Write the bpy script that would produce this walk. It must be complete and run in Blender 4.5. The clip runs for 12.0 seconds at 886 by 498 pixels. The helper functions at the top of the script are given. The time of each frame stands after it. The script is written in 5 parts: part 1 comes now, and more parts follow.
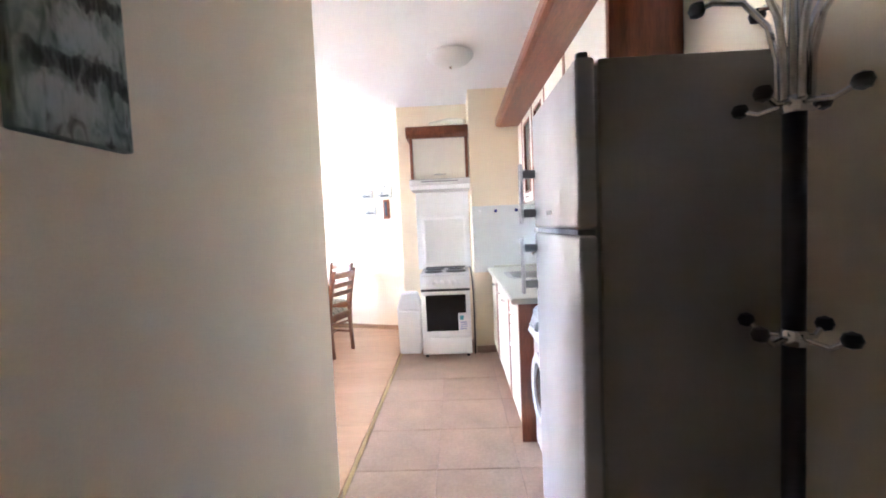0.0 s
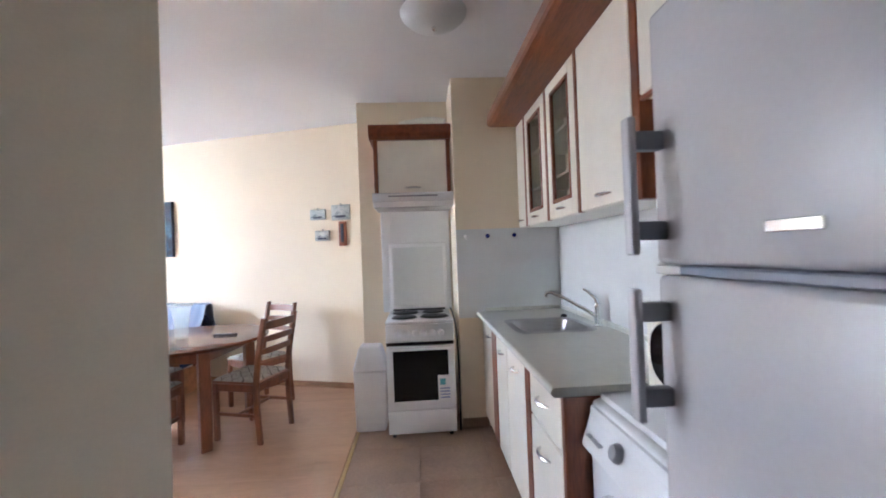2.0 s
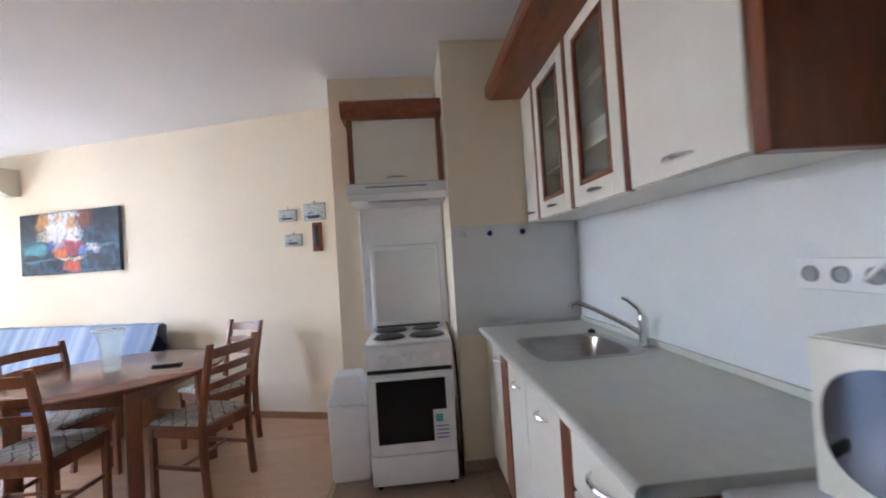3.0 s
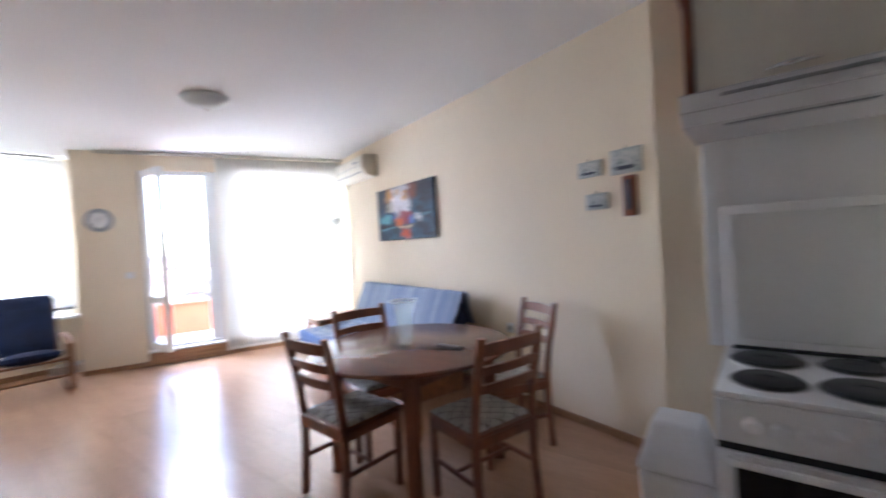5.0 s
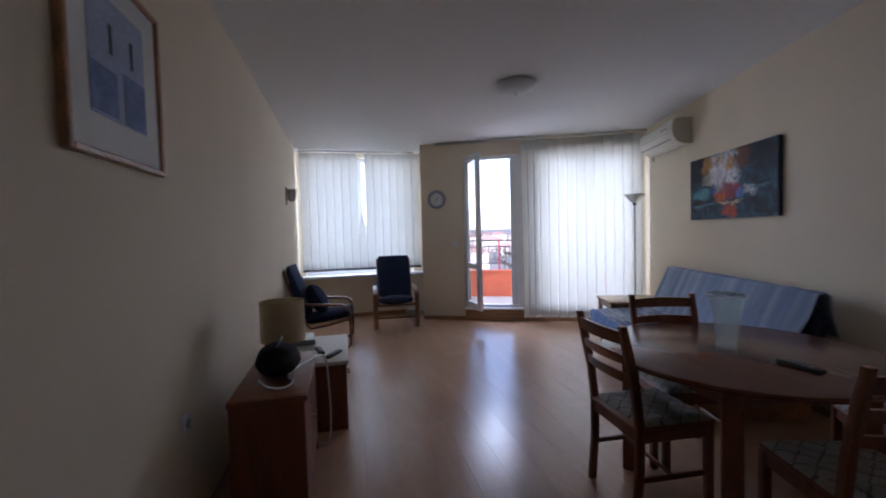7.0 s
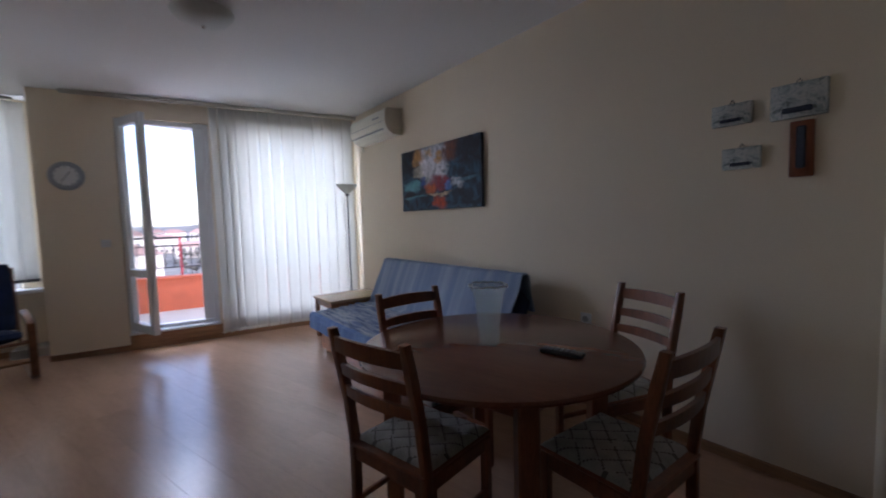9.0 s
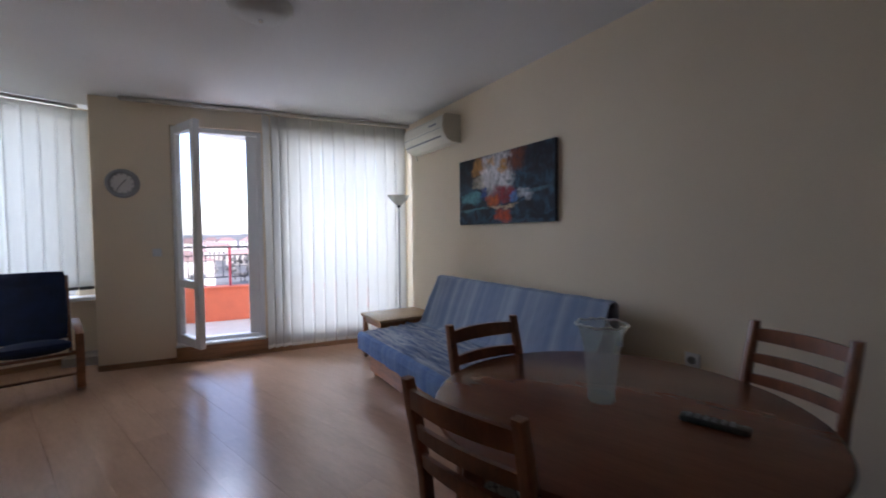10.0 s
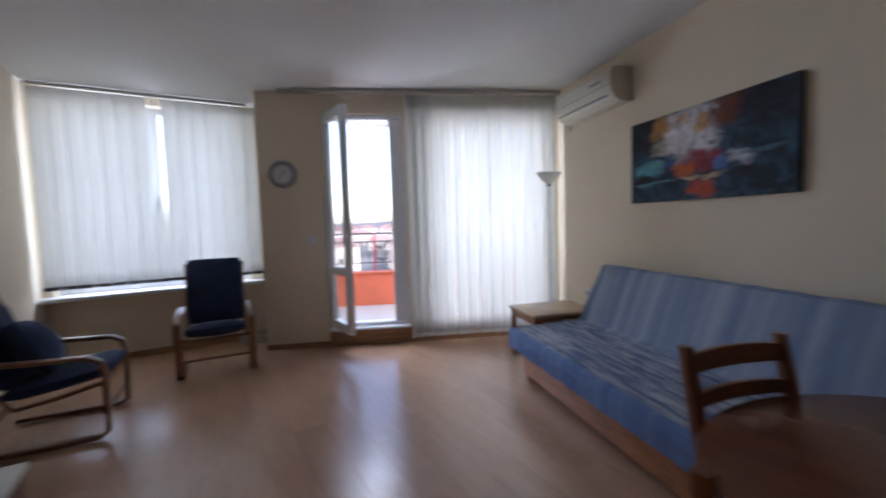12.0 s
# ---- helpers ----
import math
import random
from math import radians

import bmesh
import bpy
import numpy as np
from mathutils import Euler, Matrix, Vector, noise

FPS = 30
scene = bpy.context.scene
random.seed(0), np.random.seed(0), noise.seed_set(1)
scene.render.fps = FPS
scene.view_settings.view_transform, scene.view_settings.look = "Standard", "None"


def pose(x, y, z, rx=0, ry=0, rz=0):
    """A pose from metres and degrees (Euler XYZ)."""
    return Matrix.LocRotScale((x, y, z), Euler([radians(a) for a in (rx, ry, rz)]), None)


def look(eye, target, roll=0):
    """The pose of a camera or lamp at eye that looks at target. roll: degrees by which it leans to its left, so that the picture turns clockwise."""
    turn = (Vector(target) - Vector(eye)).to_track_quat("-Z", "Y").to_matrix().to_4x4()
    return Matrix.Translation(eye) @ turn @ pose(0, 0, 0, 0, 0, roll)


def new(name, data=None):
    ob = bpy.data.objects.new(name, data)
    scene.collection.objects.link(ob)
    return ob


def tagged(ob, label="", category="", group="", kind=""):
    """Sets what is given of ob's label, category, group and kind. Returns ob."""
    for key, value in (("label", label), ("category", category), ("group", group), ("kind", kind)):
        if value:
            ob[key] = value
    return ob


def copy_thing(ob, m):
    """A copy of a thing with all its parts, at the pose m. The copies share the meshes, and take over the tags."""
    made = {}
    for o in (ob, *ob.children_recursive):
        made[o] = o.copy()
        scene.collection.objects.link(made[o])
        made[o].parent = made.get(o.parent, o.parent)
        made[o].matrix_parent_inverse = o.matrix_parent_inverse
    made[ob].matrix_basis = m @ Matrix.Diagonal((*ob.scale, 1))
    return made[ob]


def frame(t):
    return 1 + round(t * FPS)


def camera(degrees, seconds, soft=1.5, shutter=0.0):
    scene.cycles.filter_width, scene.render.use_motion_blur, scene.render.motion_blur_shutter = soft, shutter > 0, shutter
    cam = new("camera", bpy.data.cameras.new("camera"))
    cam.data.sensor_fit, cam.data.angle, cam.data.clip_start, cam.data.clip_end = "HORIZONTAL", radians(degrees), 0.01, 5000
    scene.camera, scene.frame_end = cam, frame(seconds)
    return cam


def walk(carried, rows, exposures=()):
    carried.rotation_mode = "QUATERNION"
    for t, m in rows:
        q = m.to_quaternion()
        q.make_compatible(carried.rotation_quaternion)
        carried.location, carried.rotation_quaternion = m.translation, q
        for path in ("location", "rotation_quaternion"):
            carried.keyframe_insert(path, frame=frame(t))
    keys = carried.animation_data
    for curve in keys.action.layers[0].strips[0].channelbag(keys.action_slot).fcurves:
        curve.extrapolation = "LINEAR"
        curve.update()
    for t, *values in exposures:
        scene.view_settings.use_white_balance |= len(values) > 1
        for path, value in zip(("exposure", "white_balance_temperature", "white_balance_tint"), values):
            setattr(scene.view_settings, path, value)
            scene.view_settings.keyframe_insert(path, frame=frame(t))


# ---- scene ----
cam = camera(93.8, 12.0, 1.8, 0.4)
EXPOSURES = [(0, 6.95, 5850, 26), (0.5, 6.7, 5850, 26), (1.5, 5.92, 5850, 26), (2.0, 5.5, 5850, 25), (2.5, 5.25, 5850, 24), (4.5, 4.52, 5850, 24), (5.0, 4.3, 5850, 26), (5.5, 3.72, 5850, 26), (6.0, 2.8, 5750, 27), (6.5, 2.33, 5750, 27), (9.5, 2.15, 5850, 26), (10.3, 2.3, 5950, 25), (12, 2.2, 5950, 26)]
PATH = [
    (0, (0.22, 0.153, 1.332), (0.156, 2.148, 1.22), -2.5),
    (0.5, (0.169, 0.353, 1.334), (0.237, 2.351, 1.3), -2.0),
    (1, (0.157, 0.661, 1.312), (0.394, 2.647, 1.346), -1.3),
    (1.5, (0.148, 0.927, 1.33), (0.31, 2.921, 1.292), -2.7),
    (2, (0.112, 1.24, 1.343), (0.225, 3.237, 1.361), -2.1),
    (2.5, (0.122, 1.505, 1.338), (0.322, 3.495, 1.347), -1.9),
    (2.7, (0.145, 1.645, 1.325), (0.347, 3.634, 1.371), -2.9),
    (4.3, (0.139, 2.481, 1.358), (-0.251, 4.443, 1.353), -1.2),
    (4.5, (0.095, 2.561, 1.359), (-0.438, 4.489, 1.381), -0.5),
    (5, (-0.017, 2.771, 1.359), (-1.242, 4.351, 1.322), -3.3),
    (5.5, (-0.082, 2.797, 1.359), (-1.883, 3.667, 1.327), -0.6),
    (6, (-0.118, 2.8, 1.355), (-2.058, 3.285, 1.314), -2.0),
    (6.5, (-0.122, 2.802, 1.352), (-2.081, 3.2, 1.284), -1.7),
    (6.7, (-0.111, 2.796, 1.353), (-2.071, 3.189, 1.277), -1.6),
    (8.3, (-0.552, 2.968, 1.333), (-2.108, 4.212, 1.159), -1.5),
    (8.5, (-0.629, 2.996, 1.309), (-2.119, 4.316, 1.116), -1.1),
    (9, (-0.859, 3.028, 1.304), (-2.036, 4.638, 1.163), -1.7),
    (9.5, (-1.02, 3.099, 1.304), (-2.05, 4.803, 1.114), -0.7),
    (10, (-1.25, 3.206, 1.322), (-2.573, 4.704, 1.248), -0.6),
    (10.5, (-1.428, 3.307, 1.298), (-2.815, 4.746, 1.219), -0.8),
    (11, (-1.594, 3.385, 1.31), (-2.898, 4.898, 1.207), -2.6),
    (11.5, (-1.665, 3.442, 1.317), (-3.035, 4.893, 1.189), -1.5),
    (12, (-1.775, 3.359, 1.309), (-3.484, 4.39, 1.176), -1.8),
]
walk(cam, [(t, look(eye, target, roll)) for t, eye, target, roll in PATH], exposures=EXPOSURES)

# ---- world, sun, large lights ----
world = bpy.data.worlds.new("overcast")
scene.world = world
world.use_nodes = True
wn = world.node_tree.nodes
sky = wn.new("ShaderNodeTexSky")
sky.sky_type = "NISHITA"
sky.sun_disc = False
sky.sun_elevation, sky.sun_rotation = radians(42), radians(110)
sky.air_density, sky.dust_density, sky.ozone_density = 1.0, 1.6, 1.0
wn["Background"].inputs[1].default_value = 0.15
world.node_tree.links.new(sky.outputs[0], wn["Background"].inputs[0])
sun = new("sun", bpy.data.lights.new("sun", "SUN"))
sun.data.energy, sun.data.angle, sun.data.color = 1.2, radians(15), (1.0, 0.96, 0.9)
sun.matrix_world = look((20, 8, 18), (0, 0, 0))

# ---- plan ----
CEIL = 2.69
HALL_X, LEFT_Y, RIGHT_X = -0.40, 2.108, 1.20
TH = radians(17.2)
U2 = Vector((-math.cos(TH), math.sin(TH)))      # along the long wall, towards the windows
V2 = Vector((-math.sin(TH), -math.cos(TH)))     # from the long wall into the room
P0 = Vector((-0.78, 5.56))


def uv(u, v):
    return P0 + U2 * u + V2 * v


LIV = Matrix(((-U2.x, -V2.x, 0, P0.x), (-U2.y, -V2.y, 0, P0.y), (0, 0, 1, 0), (0, 0, 0, 1)))  # local x = -u, y = -v


def liv(u, v, z):
    """Local frame of the long wall: x runs away from the windows, y into the wall."""
    return LIV @ Matrix.Translation((-u, -v, z))


WA, WB = uv(4.55, 0.0), uv(4.95, 3.19)
WLEN = (WB - WA).length
WD = (WB - WA).normalized()
WN = Vector((WD.y, -WD.x))                       # outwards
WIN = Matrix(((-WD.x, WN.x, 0, WA.x), (-WD.y, WN.y, 0, WA.y), (0, 0, 1, 0), (0, 0, 0, 1)))  # x = -w, y = n


def win(w, n, z):
    """Local frame of the balcony wall: w from the corner, n outwards."""
    return WIN @ Matrix.Translation((-w, n, z))


ALC_X = -7.08


def area(name, m, sx, sy, power, col):
    lamp = new(name, bpy.data.lights.new(name, "AREA"))
    lamp.data.shape, lamp.data.size, lamp.data.size_y = "RECTANGLE", sx, sy
    lamp.data.energy, lamp.data.color = power, col
    lamp.matrix_world = m
    return lamp


SKYCOL = (0.80, 0.92, 1.0)
pw = win(0.79, 0.42, 1.30).translation
area("window_light", look(pw, pw - Vector((WN.x, WN.y, 0))), 1.34, 2.1, 14, SKYCOL)
area("window_light", look((ALC_X - 0.35, 3.05, 1.7), (0, 3.05, 1.7)), 1.7, 1.85, 10.5, SKYCOL)

# lamp added above the balcony, out of view, to brighten floor and wall
pd, aim = win(2.45, 0.95, 3.05).translation, win(1.0, -2.4, 0.7).translation
area("door_fill", look(pd, aim), 1.2, 1.6, 30, SKYCOL)
# added lamp, out of view, for open sky beside the balcony; shines through open door
ps, aim = win(3.05, 0.98, 1.65).translation, win(0.0, -2.07, 1.35).translation
area("door_fill", look(ps, aim), 0.9, 1.9, 7.5, SKYCOL)

# ---- materials ----


def mat(name, col, rough=0.6, metal=0.0, var=0.08, scale=6.0, fine=80.0, bump=0.05, stretch=(1, 1, 1), dark=None, coat=0.0, rand=0.0, emit=0.0, trans=0.0, spec=0.5):
    m = bpy.data.materials.new(name)
    m.use_nodes = True
    nt = m.node_tree
    bs = nt.nodes["Principled BSDF"]
    L = nt.links.new
    tc = nt.nodes.new("ShaderNodeTexCoord")
    mp = nt.nodes.new("ShaderNodeMapping")
    mp.inputs["Scale"].default_value = stretch
    L(tc.outputs["Object"], mp.inputs[0])
    if rand:
        shift = nt.nodes.new("ShaderNodeObjectInfo")
        far_off = nt.nodes.new("ShaderNodeMath")
        far_off.operation = "MULTIPLY"
        far_off.inputs[1].default_value = 61.0
        L(shift.outputs["Random"], far_off.inputs[0])
        L(far_off.outputs[0], mp.inputs["Location"])
    n1 = nt.nodes.new("ShaderNodeTexNoise")
    n1.inputs["Scale"].default_value, n1.inputs["Detail"].default_value = scale, 4
    n2 = nt.nodes.new("ShaderNodeTexNoise")
    n2.inputs["Scale"].default_value, n2.inputs["Detail"].default_value = fine, 3
    L(mp.outputs[0], n1.inputs[0])
    L(mp.outputs[0], n2.inputs[0])
    add = nt.nodes.new("ShaderNodeMath")
    add.operation = "MULTIPLY_ADD"
    add.inputs[1].default_value = 0.45
    L(n2.outputs[0], add.inputs[0])
    half = nt.nodes.new("ShaderNodeMath")
    half.operation = "MULTIPLY"
    half.inputs[1].default_value = 0.55
    L(n1.outputs[0], half.inputs[0])
    L(half.outputs[0], add.inputs[2])
    ramp = nt.nodes.new("ShaderNodeValToRGB")
    d = dark or tuple(c * (1 - 2.2 * var) for c in col)
    ramp.color_ramp.elements[0].position, ramp.color_ramp.elements[1].position = 0.32, 0.68
    ramp.color_ramp.elements[0].color = (*d, 1)
    ramp.color_ramp.elements[1].color = (*[min(1, c * (1 + var)) for c in col], 1)
    L(add.outputs[0], ramp.inputs[0])
    out = ramp.outputs[0]
    if rand:
        oi = nt.nodes.new("ShaderNodeObjectInfo")
        hs = nt.nodes.new("ShaderNodeHueSaturation")
        mr = nt.nodes.new("ShaderNodeMapRange")
        mr.inputs[3].default_value, mr.inputs[4].default_value = 1 - rand, 1 + rand
        L(oi.outputs["Random"], mr.inputs[0])
        L(mr.outputs[0], hs.inputs["Value"])
        L(out, hs.inputs["Color"])
        out = hs.outputs[0]
    L(out, bs.inputs["Base Color"])
    rr = nt.nodes.new("ShaderNodeMapRange")
    rr.inputs[3].default_value, rr.inputs[4].default_value = max(0.02, rough * 0.82), min(1, rough * 1.18)
    L(n1.outputs[0], rr.inputs[0])
    L(rr.outputs[0], bs.inputs["Roughness"])
    bs.inputs["Metallic"].default_value = metal
    bs.inputs["Coat Weight"].default_value = coat
    bs.inputs["Specular IOR Level"].default_value = spec
    if bump:
        bp = nt.nodes.new("ShaderNodeBump")
        bp.inputs["Strength"].default_value, bp.inputs["Distance"].default_value = bump, 0.004
        L(add.outputs[0], bp.inputs["Height"])
        L(bp.outputs[0], bs.inputs["Normal"])
    if trans:
        tr = nt.nodes.new("ShaderNodeBsdfTranslucent")
        L(out, tr.inputs[0])
        mx = nt.nodes.new("ShaderNodeMixShader")
        mx.inputs[0].default_value = trans
        L(bs.outputs[0], mx.inputs[1])
        L(tr.outputs[0], mx.inputs[2])
        L(mx.outputs[0], nt.nodes["Material Output"].inputs[0])
    return m


def glass_mat(name, col, keep):
    m = bpy.data.materials.new(name)
    m.use_nodes = True
    nt = m.node_tree
    nt.nodes.remove(nt.nodes["Principled BSDF"])
    t = nt.nodes.new("ShaderNodeBsdfTransparent")
    t.inputs[0].default_value = (*col, 1)
    g = nt.nodes.new("ShaderNodeBsdfGlossy")
    g.inputs["Roughness"].default_value = 0.02
    lw = nt.nodes.new("ShaderNodeLayerWeight")
    p5 = nt.nodes.new("ShaderNodeMath")
    p5.operation = "POWER"
    p5.inputs[1].default_value = 5
    nt.links.new(lw.outputs["Facing"], p5.inputs[0])
    f = nt.nodes.new("ShaderNodeMath")
    f.operation = "MULTIPLY_ADD"
    f.inputs[1].default_value, f.inputs[2].default_value = keep, 0.035
    nt.links.new(p5.outputs[0], f.inputs[0])
    mx = nt.nodes.new("ShaderNodeMixShader")
    nt.links.new(f.outputs[0], mx.inputs[0])
    nt.links.new(t.outputs[0], mx.inputs[1])
    nt.links.new(g.outputs[0], mx.inputs[2])
    nt.links.new(mx.outputs[0], nt.nodes["Material Output"].inputs[0])
    return m


def wood(name, col, rough=0.35, stretch=(1, 14, 14), **kw):
    return mat(name, col, rough, var=0.22, scale=2.2, fine=16, bump=0.04, stretch=stretch, **kw)


WALL = mat("cream_paint", (0.84, 0.73, 0.56), 0.85, var=0.03, scale=1.3, fine=160, bump=0.12)
CEILM = mat("ceiling_paint", (0.82, 0.815, 0.80), 0.9, var=0.02, scale=1.0, fine=140, bump=0.1)
TILEM = mat("floor_tile_clay", (0.45, 0.315, 0.235), 0.42, var=0.10, scale=5, fine=60, bump=0.03, rand=0.05)
GROUT = mat("grout", (0.42, 0.31, 0.24), 0.9, var=0.1)
PLANKM = mat("laminate_oak", (0.54, 0.335, 0.22), 0.235, var=0.055, scale=2.2, fine=12, bump=0.0, stretch=(1.0, 4.5, 4.5), rand=0.05)
UNDER = mat("laminate_joint", (0.30, 0.17, 0.10), 0.6)
BASEM = wood("baseboard_wood", (0.40, 0.22, 0.11), 0.4)
BRASS = mat("brass_strip", (0.50, 0.36, 0.17), 0.45, metal=0.6, var=0.1)
PVC = mat("white_pvc", (0.82, 0.83, 0.84), 0.35, var=0.02, bump=0.01)
SLAT = mat("blind_fabric", (0.80, 0.79, 0.75), 0.8, var=0.03, scale=3, fine=220, bump=0.08, trans=0.5, stretch=(6, 6, 1))
# near-black weights paint in the dark gap between slats and sill
GAPDARK = mat("weight_dark_gap", (0.10, 0.10, 0.10), 0.6, var=0.1)
RAILM = mat("rail_metal", (0.55, 0.52, 0.46), 0.4, metal=0.6)
GLASS = glass_mat("pane_glass", (0.97, 0.985, 0.98), 0.6)
CHERRY = wood("cherry_wood", (0.235, 0.068, 0.026), 0.34, stretch=(12, 12, 1.2))
CHERRYH = wood("cherry_wood_lengthwise", (0.25, 0.075, 0.028), 0.34, stretch=(12, 1.2, 12))
PINE = wood("stained_pine", (0.235, 0.080, 0.032), 0.33, stretch=(10, 10, 2))
PINET = mat("stained_pine_top", (0.185, 0.056, 0.024), 0.22, var=0.10, scale=2.2, fine=16, bump=0.02, stretch=(1, 6, 6))
BIRCHD = wood("dark_bentwood", (0.24, 0.105, 0.05), 0.32, stretch=(3, 8, 8))
BIRCH = wood("varnished_birch", (0.45, 0.215, 0.10), 0.3, stretch=(3, 8, 8))
ORANGEW = wood("orange_beech", (0.46, 0.19, 0.075), 0.35, stretch=(2, 10, 10))
CABW = mat("cabinet_cream_laminate", (0.80, 0.77, 0.67), 0.32, var=0.025, scale=8, fine=180, bump=0.02)
COUNTER = mat("counter_laminate", (0.60, 0.60, 0.53), 0.38, var=0.05, scale=20, fine=260, bump=0.01)
SPLASH = mat("white_wall_tile", (0.74, 0.76, 0.75), 0.18, var=0.02, bump=0.01, rand=0.01)
WHITE = mat("white_enamel", (0.83, 0.84, 0.84), 0.22, var=0.015, bump=0.01)
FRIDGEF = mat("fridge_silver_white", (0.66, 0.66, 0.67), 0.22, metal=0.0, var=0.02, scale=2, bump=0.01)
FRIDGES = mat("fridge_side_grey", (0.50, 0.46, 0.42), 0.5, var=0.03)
HANDLEM = mat("silver_paint", (0.58, 0.58, 0.60), 0.4, metal=0.25, var=0.03)
GREYP = mat("grey_plastic", (0.33, 0.34, 0.36), 0.4, var=0.04)
CHROME = mat("chrome", (0.72, 0.72, 0.73), 0.15, metal=1.0, var=0.03, bump=0.0)
STEEL = mat("brushed_steel", (0.40, 0.40, 0.39), 0.3, metal=1.0, var=0.08, stretch=(1, 20, 20))
BLACK = mat("black_plastic", (0.012, 0.012, 0.013), 0.35, var=0.1)
BLACKG = mat("black_oven_glass", (0.008, 0.008, 0.009), 0.06, var=0.05, bump=0)
HOTPL = mat("cast_iron_plate", (0.02, 0.02, 0.022), 0.5, var=0.2)
MWAVE = mat("ivory_enamel", (0.80, 0.78, 0.66), 0.3, var=0.02)
BINM = mat("white_bin_plastic", (0.78, 0.79, 0.80), 0.45, var=0.03)
NAVY = mat("navy_cotton", (0.018, 0.035, 0.095), 0.95, var=0.22, scale=9, fine=300, bump=0.25)
CUSH = mat("quilted_cotton", (0.50, 0.48, 0.42), 0.95, var=0.18, scale=14, fine=200, bump=0.25)
PIPING = mat("cushion_stitch", (0.16, 0.14, 0.13), 0.9)
LAMPG = mat("frosted_glass", (0.74, 0.76, 0.74), 0.3, var=0.03, trans=0.3)
LAMPB = mat("white_lamp_bowl", (0.86, 0.86, 0.83), 0.35, var=0.02, trans=0.65)
LSHADE = mat("cream_lampshade", (0.72, 0.60, 0.40), 0.8, var=0.05, trans=0.35, fine=200)
ACW = mat("ac_white_plastic", (0.82, 0.79, 0.68), 0.4, var=0.02)
ACSIDE = mat("ac_end_plastic", (0.62, 0.55, 0.42), 0.5, var=0.04)
PAPER = mat("paper", (0.80, 0.80, 0.78), 0.8, var=0.03)
RCGREY = mat("dark_grey_plastic", (0.06, 0.06, 0.065), 0.45)
INKB = mat("blue_print", (0.22, 0.30, 0.55), 0.8, var=0.2, scale=12)
INKD = mat("dark_print", (0.06, 0.07, 0.10), 0.8, var=0.2, scale=14)
TEAL = mat("teal_sticker", (0.10, 0.42, 0.46), 0.5)
BLUESP = mat("cobalt_glaze", (0.02, 0.03, 0.20), 0.2)
ORANGE = mat("orange_render", (0.62, 0.145, 0.075), 0.9, var=0.06, fine=120, bump=0.2)
IRON = mat("dark_iron", (0.03, 0.03, 0.035), 0.5, var=0.1)
REDP = mat("red_paint", (0.45, 0.04, 0.06), 0.5)
BALT = mat("balcony_tile", (0.50, 0.47, 0.43), 0.6, var=0.08)
# land, roofs and foliage: distance haze is mixed into these base colours
LAND = mat("hazed_land", (0.15, 0.14, 0.115), 0.95, var=0.35, scale=0.02, fine=0.2, bump=0)
HOUSEW = mat("far_render", (0.5, 0.46, 0.4), 0.9, var=0.1, rand=0.3)
ROOFM = mat("hazed_roof_tile", (0.27, 0.17, 0.14), 0.9, var=0.2, rand=0.3)
WINDK = mat("far_window", (0.06, 0.07, 0.08), 0.2)
LEAFM = mat("hazed_foliage", (0.17, 0.16, 0.14), 0.95, var=0.4, scale=1.2, fine=6)
VASEG = glass_mat("crackled_glass", (0.93, 0.96, 0.95), 0.75)
vt = VASEG.node_tree
milk = vt.nodes.new("ShaderNodeBsdfTranslucent")
milk.inputs[0].default_value = (0.92, 0.94, 0.95, 1)
crk = vt.nodes.new("ShaderNodeTexVoronoi")
crk.feature = "DISTANCE_TO_EDGE"
crk.inputs["Scale"].default_value = 70
cmr = vt.nodes.new("ShaderNodeMapRange")
cmr.inputs[1].default_value, cmr.inputs[2].default_value, cmr.inputs[3].default_value, cmr.inputs[4].default_value = 0.0, 0.10, 0.26, 0.07
ctc = vt.nodes.new("ShaderNodeTexCoord")
vt.links.new(ctc.outputs["Object"], crk.inputs["Vector"])
vt.links.new(crk.outputs["Distance"], cmr.inputs[0])
vmx = vt.nodes.new("ShaderNodeMixShader")
vt.links.new(cmr.outputs[0], vmx.inputs[0])
vt.links.new(vt.nodes["Mix Shader"].outputs[0], vmx.inputs[1])
vt.links.new(milk.outputs[0], vmx.inputs[2])
vt.links.new(vmx.outputs[0], vt.nodes["Material Output"].inputs[0])


def stripes(name, cols, freq, across=0.12):
    """Two-tone streaks: faded stripes down the sofa throw, crease highlights painted on its seat."""
    m = mat(name, cols[0], 0.95, var=0.12, scale=7, fine=240, bump=0.3)
    nt = m.node_tree
    L = nt.links.new
    bs = nt.nodes["Principled BSDF"]
    tc = nt.nodes.new("ShaderNodeTexCoord")
    mp = nt.nodes.new("ShaderNodeMapping")
    mp.inputs["Scale"].default_value = (freq, across, across)
    L(tc.outputs["Object"], mp.inputs[0])
    n = nt.nodes.new("ShaderNodeTexNoise")
    n.inputs["Scale"].default_value, n.inputs["Detail"].default_value = 1.0, 3
    L(mp.outputs[0], n.inputs[0])
    r = nt.nodes.new("ShaderNodeValToRGB")
    r.color_ramp.elements[0].position, r.color_ramp.elements[1].position = 0.40, 0.64
    r.color_ramp.elements[0].color = (*cols[0], 1)
    r.color_ramp.elements[1].color = (*cols[1], 1)
    L(n.outputs[0], r.inputs[0])
    L(r.outputs[0], bs.inputs["Base Color"])
    return m


